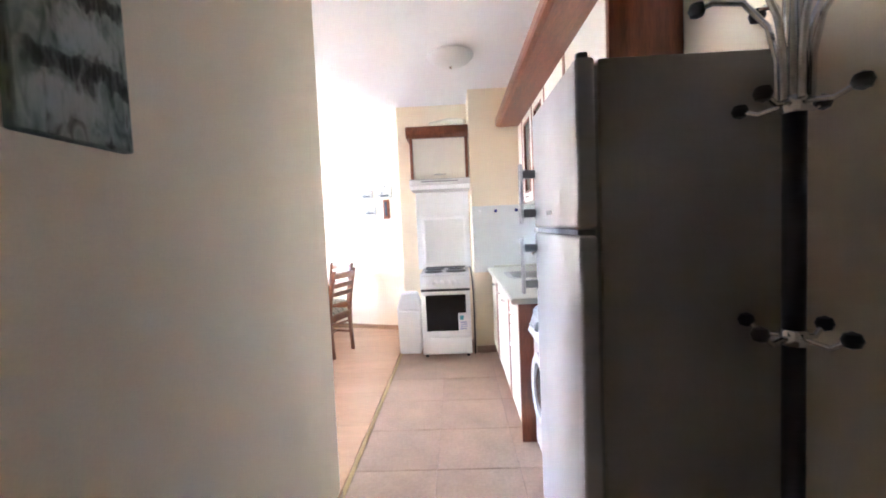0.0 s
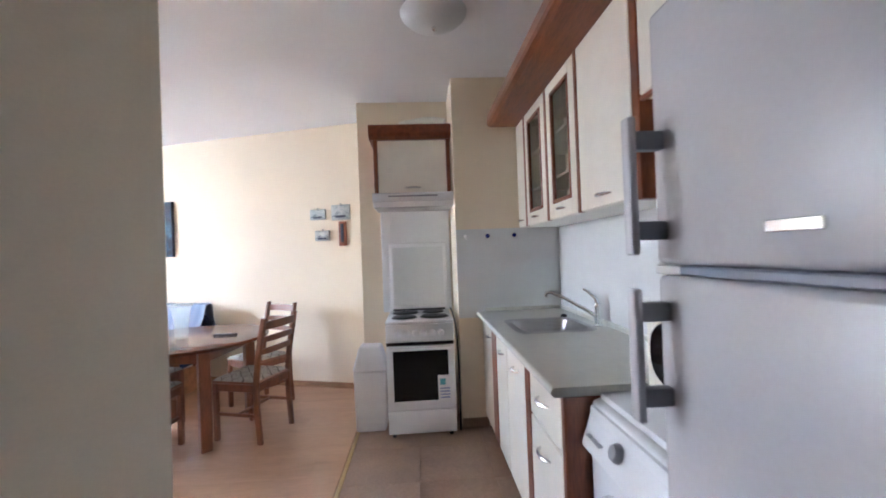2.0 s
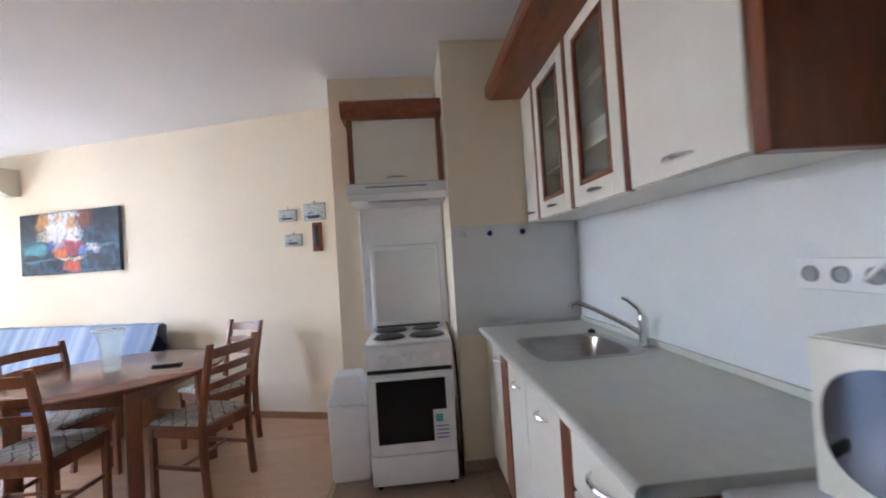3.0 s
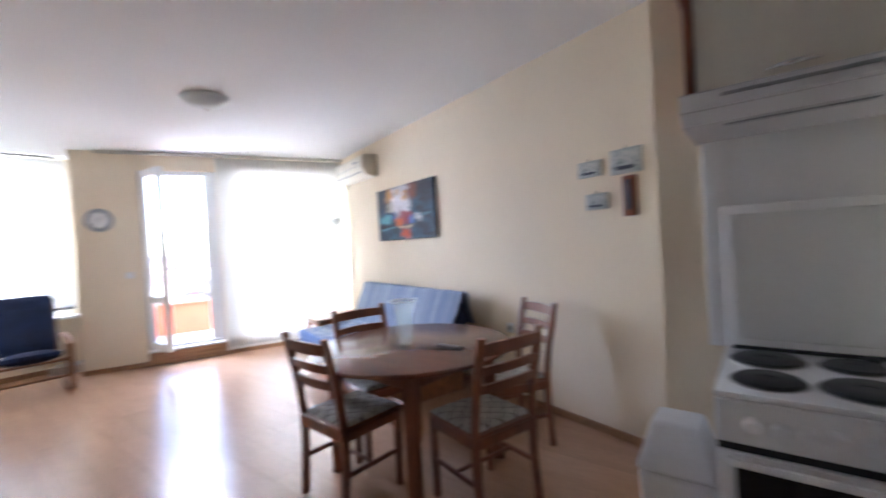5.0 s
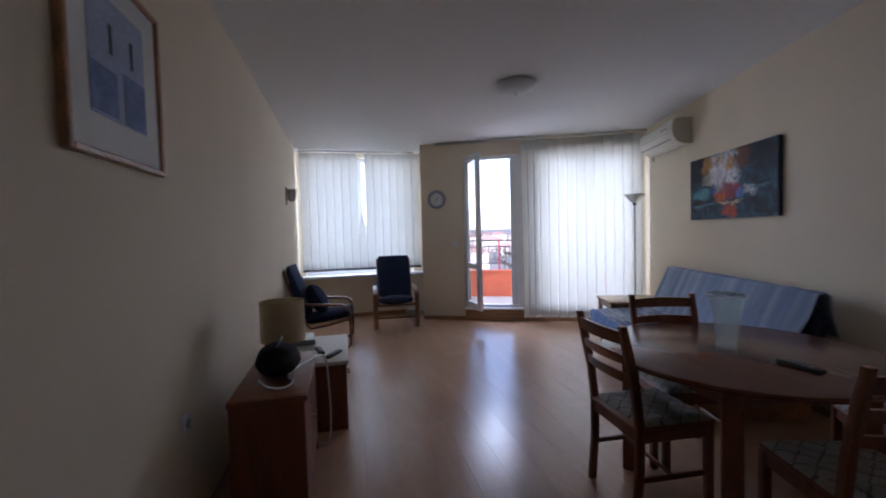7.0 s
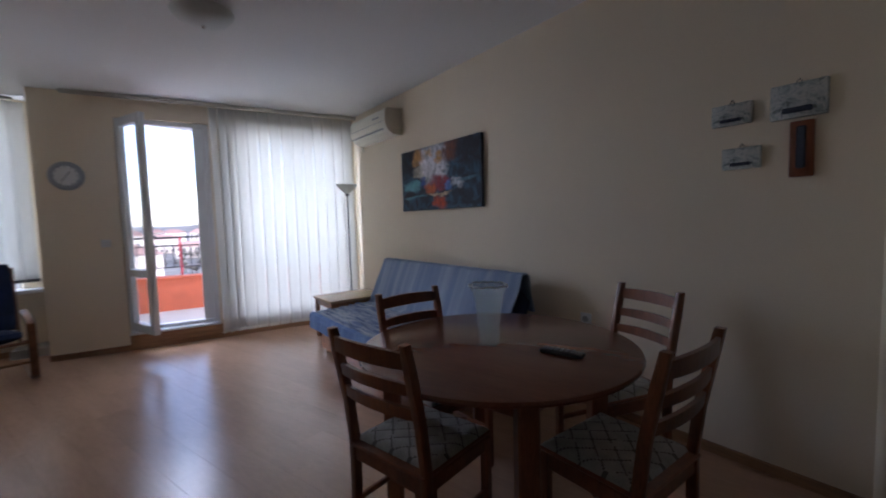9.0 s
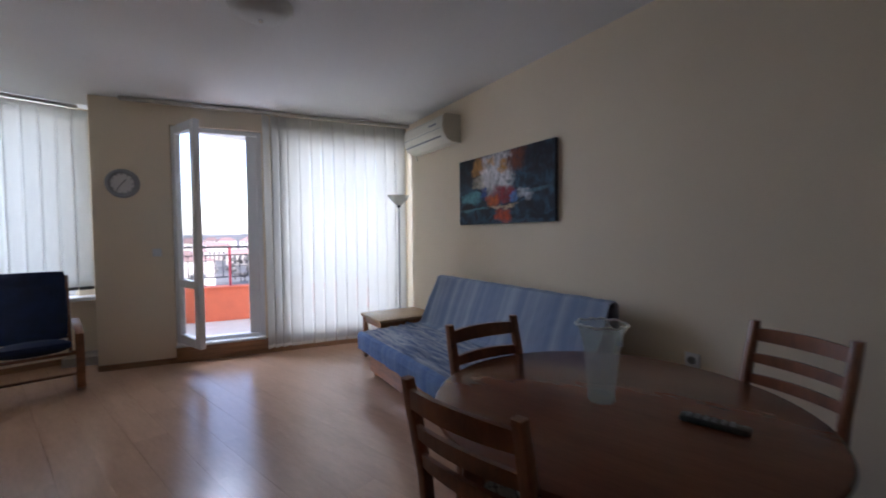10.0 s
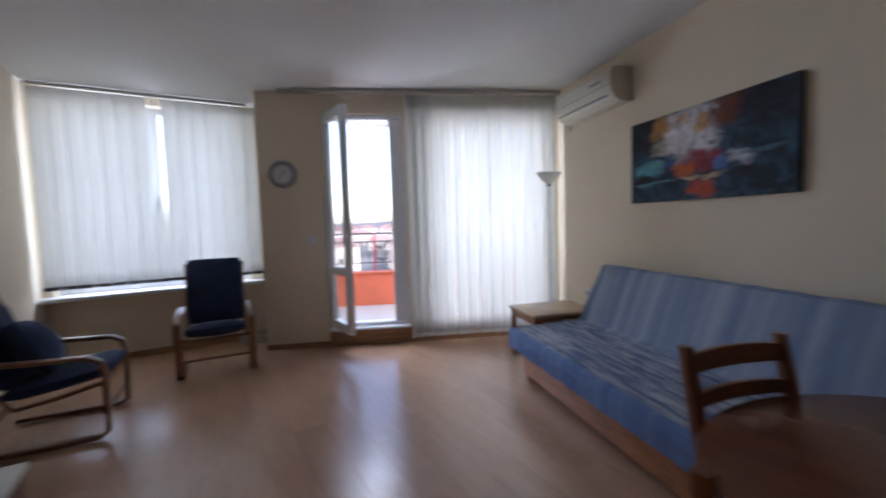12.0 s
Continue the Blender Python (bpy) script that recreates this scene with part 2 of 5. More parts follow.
THROW = stripes("faded_blue_throw", ((0.19, 0.255, 0.385), (0.35, 0.405, 0.50)), 8.0)
# seat throw: pale cross streaks paint the light caught on its creases
THROWCREASE = stripes("throw_painted_creases", ((0.12, 0.165, 0.28), (0.38, 0.41, 0.46)), 2.2, 30.0)
HEM = stripes("blue_throw_hem", ((0.11, 0.19, 0.40), (0.17, 0.26, 0.46)), 10.0)


def art(name, kind):
    """Abstract colour fields for the canvases and prints."""
    m = bpy.data.materials.new(name)
    m.use_nodes = True
    nt = m.node_tree
    L = nt.links.new
    bs = nt.nodes["Principled BSDF"]
    bs.inputs["Roughness"].default_value = 0.6
    tc = nt.nodes.new("ShaderNodeTexCoord")
    sep = nt.nodes.new("ShaderNodeSeparateXYZ")
    bs.inputs["Specular IOR Level"].default_value = 0.2
    warp = nt.nodes.new("ShaderNodeTexNoise")
    warp.inputs["Scale"].default_value, warp.inputs["Detail"].default_value = 7.0, 8
    L(tc.outputs["Generated"], warp.inputs[0])
    centre = nt.nodes.new("ShaderNodeVectorMath"); centre.operation = "SUBTRACT"
    centre.inputs[1].default_value = (0.5, 0.5, 0.5)
    L(warp.outputs["Color"], centre.inputs[0])
    push = nt.nodes.new("ShaderNodeVectorMath"); push.operation = "MULTIPLY"
    push.inputs[1].default_value = (0.14, 0.0, 0.22)
    L(centre.outputs[0], push.inputs[0])
    moved = nt.nodes.new("ShaderNodeVectorMath"); moved.operation = "ADD"
    L(tc.outputs["Generated"], moved.inputs[0]); L(push.outputs[0], moved.inputs[1])
    L(moved.outputs[0], sep.inputs[0])

    def noise_at(scale, detail=5, stretch=(1, 1, 1), dist=0.6):
        mp = nt.nodes.new("ShaderNodeMapping")
        mp.inputs["Scale"].default_value = stretch
        L(tc.outputs["Generated"], mp.inputs[0])
        n = nt.nodes.new("ShaderNodeTexNoise")
        n.inputs["Scale"].default_value, n.inputs["Detail"].default_value, n.inputs["Distortion"].default_value = scale, detail, dist
        L(mp.outputs[0], n.inputs[0])
        return n

    def blob(cx, cz, rx, rz, wob):
        """1 inside a knife-stroke patch with ragged sides, 0 outside."""
        out = []
        for o, c, r in (("X", cx, rx), ("Z", cz, rz)):
            a = nt.nodes.new("ShaderNodeMath"); a.operation = "SUBTRACT"; a.inputs[1].default_value = c
            L(sep.outputs[o], a.inputs[0])
            b = nt.nodes.new("ShaderNodeMath"); b.operation = "DIVIDE"; b.inputs[1].default_value = r
            L(a.outputs[0], b.inputs[0])
            p = nt.nodes.new("ShaderNodeMath"); p.operation = "POWER"; p.inputs[1].default_value = 4
            L(b.outputs[0], p.inputs[0])
            out.append(p)
        s = nt.nodes.new("ShaderNodeMath"); s.operation = "ADD"
        L(out[0].outputs[0], s.inputs[0]); L(out[1].outputs[0], s.inputs[1])
        n = noise_at(wob * 1.3, 12, (2.4, 1, 1.0), 1.6)
        k = nt.nodes.new("ShaderNodeMath"); k.operation = "MULTIPLY_ADD"; k.inputs[1].default_value = 3.4
        L(n.outputs[0], k.inputs[0]); L(s.outputs[0], k.inputs[2])
        g = nt.nodes.new("ShaderNodeMapRange")
        g.inputs[1].default_value, g.inputs[2].default_value, g.inputs[3].default_value, g.inputs[4].default_value = 1.6, 3.3, 1.0, 0.0
        L(k.outputs[0], g.inputs[0])
        return g.outputs[0]

    def mixc(a, col, fac):
        x = nt.nodes.new("ShaderNodeMixRGB")
        L(fac, x.inputs[0]); L(a, x.inputs[1])
        x.inputs[2].default_value = (*col, 1)
        return x.outputs[0]

    base = noise_at(4.5, 9, (1.6, 1, 1), 1.2)
    r = nt.nodes.new("ShaderNodeValToRGB")
    e = r.color_ramp.elements
    if kind == "harbour":
        pal = ((0.34, (0.006, 0.007, 0.014)), (0.46, (0.010, 0.024, 0.042)), (0.58, (0.030, 0.085, 0.13)), (0.68, (0.015, 0.012, 0.028)))
    elif kind == "green":
        pal = ((0.3, (0.10, 0.14, 0.11)), (0.45, (0.24, 0.30, 0.25)), (0.56, (0.36, 0.40, 0.34)), (0.68, (0.12, 0.13, 0.11)))
    else:
        pal = ((0.3, (0.16, 0.18, 0.17)), (0.45, (0.42, 0.46, 0.45)), (0.56, (0.62, 0.62, 0.57)), (0.68, (0.34, 0.37, 0.37)))
    e[0].position, e[0].color = pal[0][0], (*pal[0][1], 1)
    e[1].position, e[1].color = pal[-1][0], (*pal[-1][1], 1)
    for p, c in pal[1:-1]:
        q = e.new(p)
        q.color = (*c, 1)
    L(base.outputs[0], r.inputs[0])
    c = r.outputs[0]
    if kind == "harbour":
        strokes = ((0.10, 0.82, 0.12, 0.22, 5, (0.010, 0.012, 0.020)), (0.27, 0.84, 0.09, 0.14, 6, (0.42, 0.21, 0.06)), (0.26, 0.62, 0.08, 0.08, 7, (0.40, 0.36, 0.28)),
                   (0.46, 0.72, 0.17, 0.30, 5, (0.66, 0.63, 0.66)), (0.53, 0.80, 0.05, 0.11, 8, (0.50, 0.25, 0.06)), (0.40, 0.90, 0.04, 0.07, 8, (0.48, 0.30, 0.16)))
        strokes += ((0.67, 0.84, 0.09, 0.16, 6, (0.13, 0.035, 0.014)), (0.88, 0.80, 0.14, 0.20, 5, (0.012, 0.011, 0.020)), (0.17, 0.40, 0.13, 0.08, 9, (0.10, 0.30, 0.36)),
                    (0.32, 0.46, 0.04, 0.10, 9, (0.03, 0.07, 0.26)), (0.53, 0.40, 0.13, 0.12, 9, (0.24, 0.02, 0.03)), (0.42, 0.33, 0.07, 0.09, 9, (0.52, 0.11, 0.02)))
        strokes += ((0.65, 0.34, 0.04, 0.08, 10, (0.10, 0.20, 0.50)), (0.75, 0.38, 0.06, 0.09, 8, (0.46, 0.48, 0.54)), (0.16, 0.22, 0.18, 0.02, 9, (0.10, 0.24, 0.28)),
                    (0.52, 0.24, 0.15, 0.018, 10, (0.52, 0.36, 0.24)), (0.53, 0.12, 0.08, 0.10, 8, (0.50, 0.07, 0.02)), (0.86, 0.42, 0.12, 0.03, 12, (0.06, 0.13, 0.17)))
        for cx, cz, rx, rz, wob, col in strokes:
            c = mixc(c, col, blob(cx, cz, rx, rz, wob))
    if kind == "green":
        for cz in (0.62, 0.30, 0.78):
            c = mixc(c, (0.03, 0.035, 0.03), blob(0.6, cz, 0.5, 0.05, 5))
        for cx, cz in ((0.4, 0.15), (0.6, 0.45), (0.3, 0.9)):
            c = mixc(c, (0.42, 0.46, 0.42), blob(cx, cz, 0.3, 0.07, 7))
    if kind == "harbour":
        streak = noise_at(9, 10, (3.0, 1, 0.8), 1.0)
        sv = nt.nodes.new("ShaderNodeMapRange")
        sv.inputs[1].default_value, sv.inputs[2].default_value, sv.inputs[3].default_value, sv.inputs[4].default_value = 0.3, 0.7, 0.6, 1.55
        L(streak.outputs[0], sv.inputs[0])
        hv = nt.nodes.new("ShaderNodeHueSaturation")
        L(sv.outputs[0], hv.inputs["Value"])
        L(c, hv.inputs["Color"])
        c = hv.outputs[0]
    L(c, bs.inputs["Base Color"])
    return m


HARBOUR, GREENART, SEAART = art("harbour_canvas", "harbour"), art("green_canvas", "green"), art("sea_plaque", "sea")

# ---- mesh helpers ----


def mesh_ob(name, bm, material, m=None, parent=None, smooth=False):
    me = bpy.data.meshes.new(name)
    bmesh.ops.recalc_face_normals(bm, faces=bm.faces)
    bm.to_mesh(me)
    bm.free()
    for mt in (material if isinstance(material, (list, tuple)) else [material]):
        me.materials.append(mt)
    if smooth:
        for p in me.polygons:
            p.use_smooth = True
        me.set_sharp_from_angle(angle=radians(40))
    ob = new(name, me)
    if parent:
        ob.parent = parent
    if m is not None:
        ob.matrix_basis = m
    return ob


def add_box(bm, lo, hi, bevel=0.0, seg=1, m=None, mi=0):
    lo, hi = Vector(lo), Vector(hi)
    r = bmesh.ops.create_cube(bm, size=1.0, matrix=Matrix.Translation((lo + hi) / 2) @ Matrix.Diagonal((*(hi - lo), 1)))
    vs = r["verts"]
    fs = {f for v in vs for f in v.link_faces}
    if bevel:
        es = list({e for v in vs for e in v.link_edges})
        rb = bmesh.ops.bevel(bm, geom=es, offset=bevel, segments=seg, affect="EDGES", profile=0.5)
        fs = set(rb["faces"]) | {f for f in fs if f.is_valid}
        vs = list({v for f in fs for v in f.verts})
    for f in fs:
        if f.is_valid:
            f.material_index = mi
    if m is not None:
        bmesh.ops.transform(bm, matrix=m, verts=[v for v in vs if v.is_valid])
    return vs


def box(name, lo, hi, material, bevel=0.004, parent=None, m=None, seg=1):
    bm = bmesh.new()
    add_box(bm, lo, hi, bevel, seg)
    return mesh_ob(name, bm, material, m, parent, smooth=seg > 1)


def add_tube(bm, pts, r, n=10, flat=1.0, cap=True):
    """A round bar swept along points; flat squeezes it across."""
    pts = [Vector(p) for p in pts]
    rad = r if isinstance(r, (list, tuple)) else [r] * len(pts)
    rings = []
    ref = None
    for i, p in enumerate(pts):
        d = (pts[min(i + 1, len(pts) - 1)] - pts[max(i - 1, 0)]).normalized()
        if ref is None:
            ref = Vector((0, 0, 1)) if abs(d.z) < 0.9 else Vector((1, 0, 0))
        a = (ref - d * ref.dot(d)).normalized()
        ref = a
        b = d.cross(a)
        rings.append([bm.verts.new(p + (a * math.cos(t) + b * math.sin(t) * flat) * rad[i]) for t in [2 * math.pi * k / n for k in range(n)]])
    for r0, r1 in zip(rings, rings[1:]):
        for k in range(n):
            bm.faces.new((r0[k], r0[(k + 1) % n], r1[(k + 1) % n], r1[k]))
    if cap:
        bm.faces.new(rings[0][::-1])
        bm.faces.new(rings[-1])


def smooth_path(pts, n=6):
    """Catmull-Rom points through the given ones."""
    p = [Vector(q) for q in pts]
    p = [p[0]] + p + [p[-1]]
    out = []
    for a, b, c, d in zip(p, p[1:], p[2:], p[3:]):
        for k in range(n):
            t = k / n
            out.append(0.5 * (2 * b + (c - a) * t + (2 * a - 5 * b + 4 * c - d) * t * t + (3 * b - a - 3 * c + d) * t ** 3))
    return out + [p[-1]]


def tube(name, pts, r, material, parent=None, m=None, n=10, flat=1.0):
    bm = bmesh.new()
    add_tube(bm, pts, r, n, flat)
    return mesh_ob(name, bm, material, m, parent, smooth=True)


def lathe(name, prof, material, parent=None, m=None, n=28):
    """A turned shape from radius and height pairs."""
    bm = bmesh.new()
    rings = []
    for r, z in prof:
        if r < 1e-5:
            rings.append([bm.verts.new((0, 0, z))])
        else:
            rings.append([bm.verts.new((r * math.cos(2 * math.pi * k / n), r * math.sin(2 * math.pi * k / n), z)) for k in range(n)])
    for a, b in zip(rings, rings[1:]):
        for k in range(n):
            q = [a[k % len(a)], a[(k + 1) % len(a)], b[(k + 1) % len(b)], b[k % len(b)]]
            q = list(dict.fromkeys(q))
            if len(q) > 2:
                bm.faces.new(q)
    return mesh_ob(name, bm, material, m, parent, smooth=True)


def arc(cx, cz, r, a0, a1, n=8, x=0.0):
    return [(x, cx + r * math.cos(radians(a0 + (a1 - a0) * i / n)), cz + r * math.sin(radians(a0 + (a1 - a0) * i / n))) for i in range(n + 1)]


def empty(name, m, label, category, group=""):
    ob = new(name)
    ob.matrix_basis = m
    return tagged(ob, label, category, group)


def pad(name, lo, hi, material, parent=None, m=None, puff=0.02, nx=10, ny=10, wrinkle=0.0, seed=0):
    """A stuffed cushion: a box with many faces, swollen in its middle."""
    bm = bmesh.new()
    lo, hi = Vector(lo), Vector(hi)
    c, h = (lo + hi) / 2, (hi - lo) / 2
    grid = {}
    for side in (1, -1):
        for i in range(nx + 1):
            for j in range(ny + 1):
                s, t = 2 * i / nx - 1, 2 * j / ny - 1
                edge = max(abs(s), abs(t))
                ez = 1 - edge ** 6 * 0.55
                w = wrinkle * noise.noise(Vector((s * 5 + seed, t * 3, side * 2))) if wrinkle else 0
                x = c.x + h.x * s * (1 - 0.04 * t * t)
                y = c.y + h.y * t * (1 - 0.04 * s * s)
                z = c.z + side * (h.z * ez + puff * (1 - s * s) * (1 - t * t) + w)
                key = (side, i, j)
                grid[key] = bm.verts.new((x, y, z))
        for i in range(nx):
            for j in range(ny):
                bm.faces.new([grid[(side, *k)] for k in ((i, j), (i + 1, j), (i + 1, j + 1), (i, j + 1))])
    ring = [(i, 0) for i in range(nx)] + [(nx, j) for j in range(ny)] + [(nx - i, ny) for i in range(nx)] + [(0, ny - j) for j in range(ny)]
    for a, b in zip(ring, ring[1:] + ring[:1]):
        bm.faces.new((grid[(1, *a)], grid[(1, *b)], grid[(-1, *b)], grid[(-1, *a)]))
    return mesh_ob(name, bm, material, m, parent, smooth=True)


# ---- structure ----


def wall(name, p0, p1, t=0.12, z0=0.0, z1=CEIL, material=None):
    """A wall whose room face runs from p0 to p1 with the room on the left."""
    p0, p1 = Vector(p0), Vector(p1)
    d = (p1 - p0)
    ln = d.length
    d.normalize()
    m = Matrix(((d.x, -d.y, 0, p0.x), (d.y, d.x, 0, p0.y), (0, 0, 1, 0), (0, 0, 0, 1)))
    return tagged(box(name, (0, -t, z0), (ln, 0, z1), material or WALL, 0.0, m=m), kind="structure")


corner = Vector((-0.40, 0))
corner.y = P0.y + (-0.40 - P0.x) * U2.y / U2.x
far = uv(4.9, 0)
wall("wall_north", corner, far)
wall("wall_return", (-0.40, 5.04), (-0.40, corner.y + 0.1))
wall("wall_niche", (0.515, 4.92), (-0.40, 4.92))
wall("wall_column_side", (0.395, 4.54), (0.395, 4.92))
wall("wall_column", (1.32, 4.42), (0.395, 4.42))
wall("wall_east", (RIGHT_X, -1.3), (RIGHT_X, 4.42))
wall("wall_entry", (HALL_X, -1.3), (RIGHT_X, -1.3))
wall("wall_hall", (HALL_X, LEFT_Y), (HALL_X, -1.42))
wall("wall_south", (ALC_X - 0.3, LEFT_Y), (HALL_X - 0.121, LEFT_Y))

# balcony wall with its opening
bm = bmesh.new()
OP0, OP1, OZ0, OZ1 = 0.14, 2.56, 0.18, 2.47
PW, WZ1 = 1.45, 2.40                              # far jamb and head of the fixed window
for w0, w1, z0, z1 in ((-0.4, OP0, 0, CEIL), (OP1, WLEN, 0, CEIL), (OP0, OP1, OZ1, CEIL), (OP0, OP1, 0, OZ0), (PW, 1.70, OZ0, OZ1), (OP0, PW, WZ1, OZ1)):
    add_box(bm, (-w1, 0, z0), (-w0, 0.3, z1))
tagged(mesh_ob("wall_balcony", bm, WALL, WIN), kind="structure")
tagged(box("baseboard_step", (-OP1, -0.016, 0), (-0.05, -0.002, OZ0 - 0.015), BASEM, 0.003, m=WIN), kind="structure")

# alcove window wall
p_end = win(WLEN, 0.28, 0).translation
wall("wall_alcove_return", (p_end.x, p_end.y), (ALC_X - 0.3, p_end.y + 0.02), 0.2)
bm = bmesh.new()
for y0, y1, z0, z1 in ((1.9, 2.20, 0, CEIL), (3.93, 4.4, 0, CEIL), (2.20, 3.93, 0, 0.66), (2.20, 3.93, 2.60, CEIL)):
    add_box(bm, (ALC_X - 0.3, y0, z0), (ALC_X, y1, z1))
tagged(mesh_ob("wall_west", bm, WALL), kind="structure")
tagged(box("window_sill", (ALC_X - 0.08, LEFT_Y + 0.002, 0.66), (ALC_X + 0.17, p_end.y - 0.002, 0.70), PVC, 0.008, seg=2), kind="structure")

# ceiling
bm = bmesh.new()
add_box(bm, (-7.4, -1.45, CEIL), (1.35, 7.6, CEIL + 0.12))
tagged(mesh_ob("ceiling", bm, CEILM), kind="structure")

# sub-floor under the kitchen tiles and under the laminate
tagged(box("floor", (-0.40, -1.35, -0.12), (1.25, 5.0, -0.006), GROUT, 0.0), kind="structure")
kitchen_floor = bpy.data.objects["floor"]
tagged(box("floor_living", (-7.4, 2.0, -0.12), (-0.401, 7.5, -0.006), UNDER, 0.0), kind="structure")
living_floor = bpy.data.objects["floor_living"]
tagged(box("trim_floor_strip", (-0.413, LEFT_Y, -0.004), (-0.389, 4.92, 0.004), BRASS, 0.003), kind="structure")


def baseboard(p0, p1, h=0.06, t=0.014, material=BASEM):
    p0, p1 = Vector(p0), Vector(p1)
    d = p1 - p0
    ln = d.length
    d.normalize()
    m = Matrix(((d.x, -d.y, 0, p0.x), (d.y, d.x, 0, p0.y), (0, 0, 1, 0), (0, 0, 0, 1)))
    return tagged(box("baseboard", (0, 0.001, 0), (ln, t, h), material, 0.004, m=m), kind="structure")


baseboard(corner + U2 * 0.02, uv(4.53, 0))
baseboard(win(OP1, 0, 0).translation.xy, win(WLEN - 0.0, 0, 0).translation.xy)
baseboard((ALC_X, p_end.y), (ALC_X, LEFT_Y))
baseboard((ALC_X, LEFT_Y), (HALL_X - 0.02, LEFT_Y))
baseboard((HALL_X, LEFT_Y), (HALL_X, -1.3), 0.06)
baseboard((0.60, 4.42), (0.395, 4.42), 0.07, 0.012, TILEM)

# windows: frames and panes


def frame_bars(bm, w0, w1, z0, z1, n0, n1, t):
    """Four mitre-less bars of a window frame."""
    add_box(bm, (-w1, n0, z0), (-w1 + t, n1, z1), 0.006)
    add_box(bm, (-w0 - t, n0, z0), (-w0, n1, z1), 0.006)
    add_box(bm, (-w1 + t, n0, z0), (-w0 - t, n1, z0 + t), 0.006)
    add_box(bm, (-w1 + t, n0, z1 - t), (-w0 - t, n1, z1), 0.006)


def pane(name, lo, hi, parent, m=None):
    p = box(name, lo, hi, GLASS, 0.0, parent, m)
    p.visible_shadow = False
    return p


w1_ = tagged(empty("window_1", WIN, "white plastic balcony window with fixed glass panes", "window"), kind="structure")
bm = bmesh.new()
frame_bars(bm, OP0, PW, OZ0, WZ1, 0.10, 0.17, 0.06)
add_box(bm, (-0.785, 0.10, OZ0 + 0.06), (-0.725, 0.17, WZ1 - 0.06), 0.006)
add_box(bm, (-PW + 0.06, 0.102, 0.78), (-0.20, 0.168, 0.84), 0.006)
mesh_ob("window_frame", bm, PVC, parent=w1_)
pane("pane", (-0.73, 0.13, OZ0 + 0.05), (-0.19, 0.14, WZ1 - 0.05), w1_)
pane("pane", (-PW + 0.05, 0.13, OZ0 + 0.05), (-0.78, 0.14, WZ1 - 0.05), w1_)

d1_ = tagged(empty("door_1", WIN, "white plastic glazed balcony door standing open inwards", "door"), kind="structure")
bm = bmesh.new()
frame_bars(bm, 1.70, OP1, OZ0, OZ1, 0.04, 0.13, 0.05)
add_box(bm, (-1.86, 0.06, OZ0 + 0.05), (-1.75, 0.12, OZ1 - 0.05), 0.006)
mesh_ob("door_frame", bm, PVC, parent=d1_)
box("threshold", (-OP1, -0.05, OZ0 - 0.015), (-1.70, 0.32, OZ0 + 0.012), PVC, 0.006, d1_)
hinge = win(OP1 - 0.03, 0.03, 0).translation
tip = uv(4.40, 2.31)
hd = (Vector((tip.x, tip.y)) - hinge.xy)
LW = hd.length
hd.normalize()
leaf_m = WIN.inverted() @ Matrix(((hd.x, -hd.y, 0, hinge.x), (hd.y, hd.x, 0, hinge.y), (0, 0, 1, 0), (0, 0, 0, 1)))
bm = bmesh.new()
for lo, hi in (((0, -0.03, 0.215), (0.085, 0.03, 2.45)), ((LW - 0.085, -0.03, 0.215), (LW, 0.03, 2.45)), ((0.085, -0.03, 0.215), (LW - 0.085, 0.03, 0.31)),
               ((0.085, -0.03, 2.36), (LW - 0.085, 0.03, 2.45)), ((0.085, -0.028, 0.80), (LW - 0.085, 0.028, 0.88))):
    add_box(bm, lo, hi, 0.007)
leaf = mesh_ob("leaf", bm, PVC, leaf_m, d1_)
pane("pane", (0.08, -0.006, 0.30), (LW - 0.08, 0.006, 2.37), leaf)
tube("handle", [(LW - 0.04, 0.03, 1.22), (LW - 0.04, 0.065, 1.22), (LW - 0.05, 0.07, 1.22), (LW - 0.15, 0.07, 1.225)], 0.010, GREYP, leaf)

w2_ = tagged(empty("window_2", pose(ALC_X, 0, 0), "white plastic window behind vertical blinds", "window"), kind="structure")
bm = bmesh.new()
for y0, y1 in ((2.20, 3.065), (3.065, 3.93)):
    add_box(bm, (-0.20, y0, 0.70), (-0.13, y0 + 0.06, 2.60), 0.006)
    add_box(bm, (-0.20, y1 - 0.06, 0.70), (-0.13, y1, 2.60), 0.006)
    add_box(bm, (-0.20, y0 + 0.06, 0.70), (-0.13, y1 - 0.06, 0.76), 0.006)
    add_box(bm, (-0.20, y0 + 0.06, 2.54), (-0.13, y1 - 0.06, 2.60), 0.006)
mesh_ob("window_frame", bm, PVC, parent=w2_)
pane("pane", (-0.17, 2.25, 0.75), (-0.16, 3.02, 2.55), w2_)
pane("pane", (-0.17, 3.11, 0.75), (-0.16, 3.88, 2.55), w2_)

# ---- vertical blinds ----


def slat_mesh(h, width, twist=0.0, camber=0.002, rows=14):
    bm = bmesh.new()
    cols = 5
    g = []
    for i in range(rows + 1):
        z = -h * i / rows
        a = twist * (1 - min(1, max(0, i / rows - 0.5) / 0.2)) if twist else 0
        row = []
        for j in range(cols + 1):
            s = 2 * j / cols - 1
            x, y = s * width / 2, camber * (1 - s * s)
            row.append(bm.verts.new((x * math.cos(a) - y * math.sin(a), x * math.sin(a) + y * math.cos(a), z)))
        g.append(row)
    for i in range(rows):
        for j in range(cols):
            bm.faces.new((g[i][j], g[i][j + 1], g[i + 1][j + 1], g[i + 1][j]))
    return bm


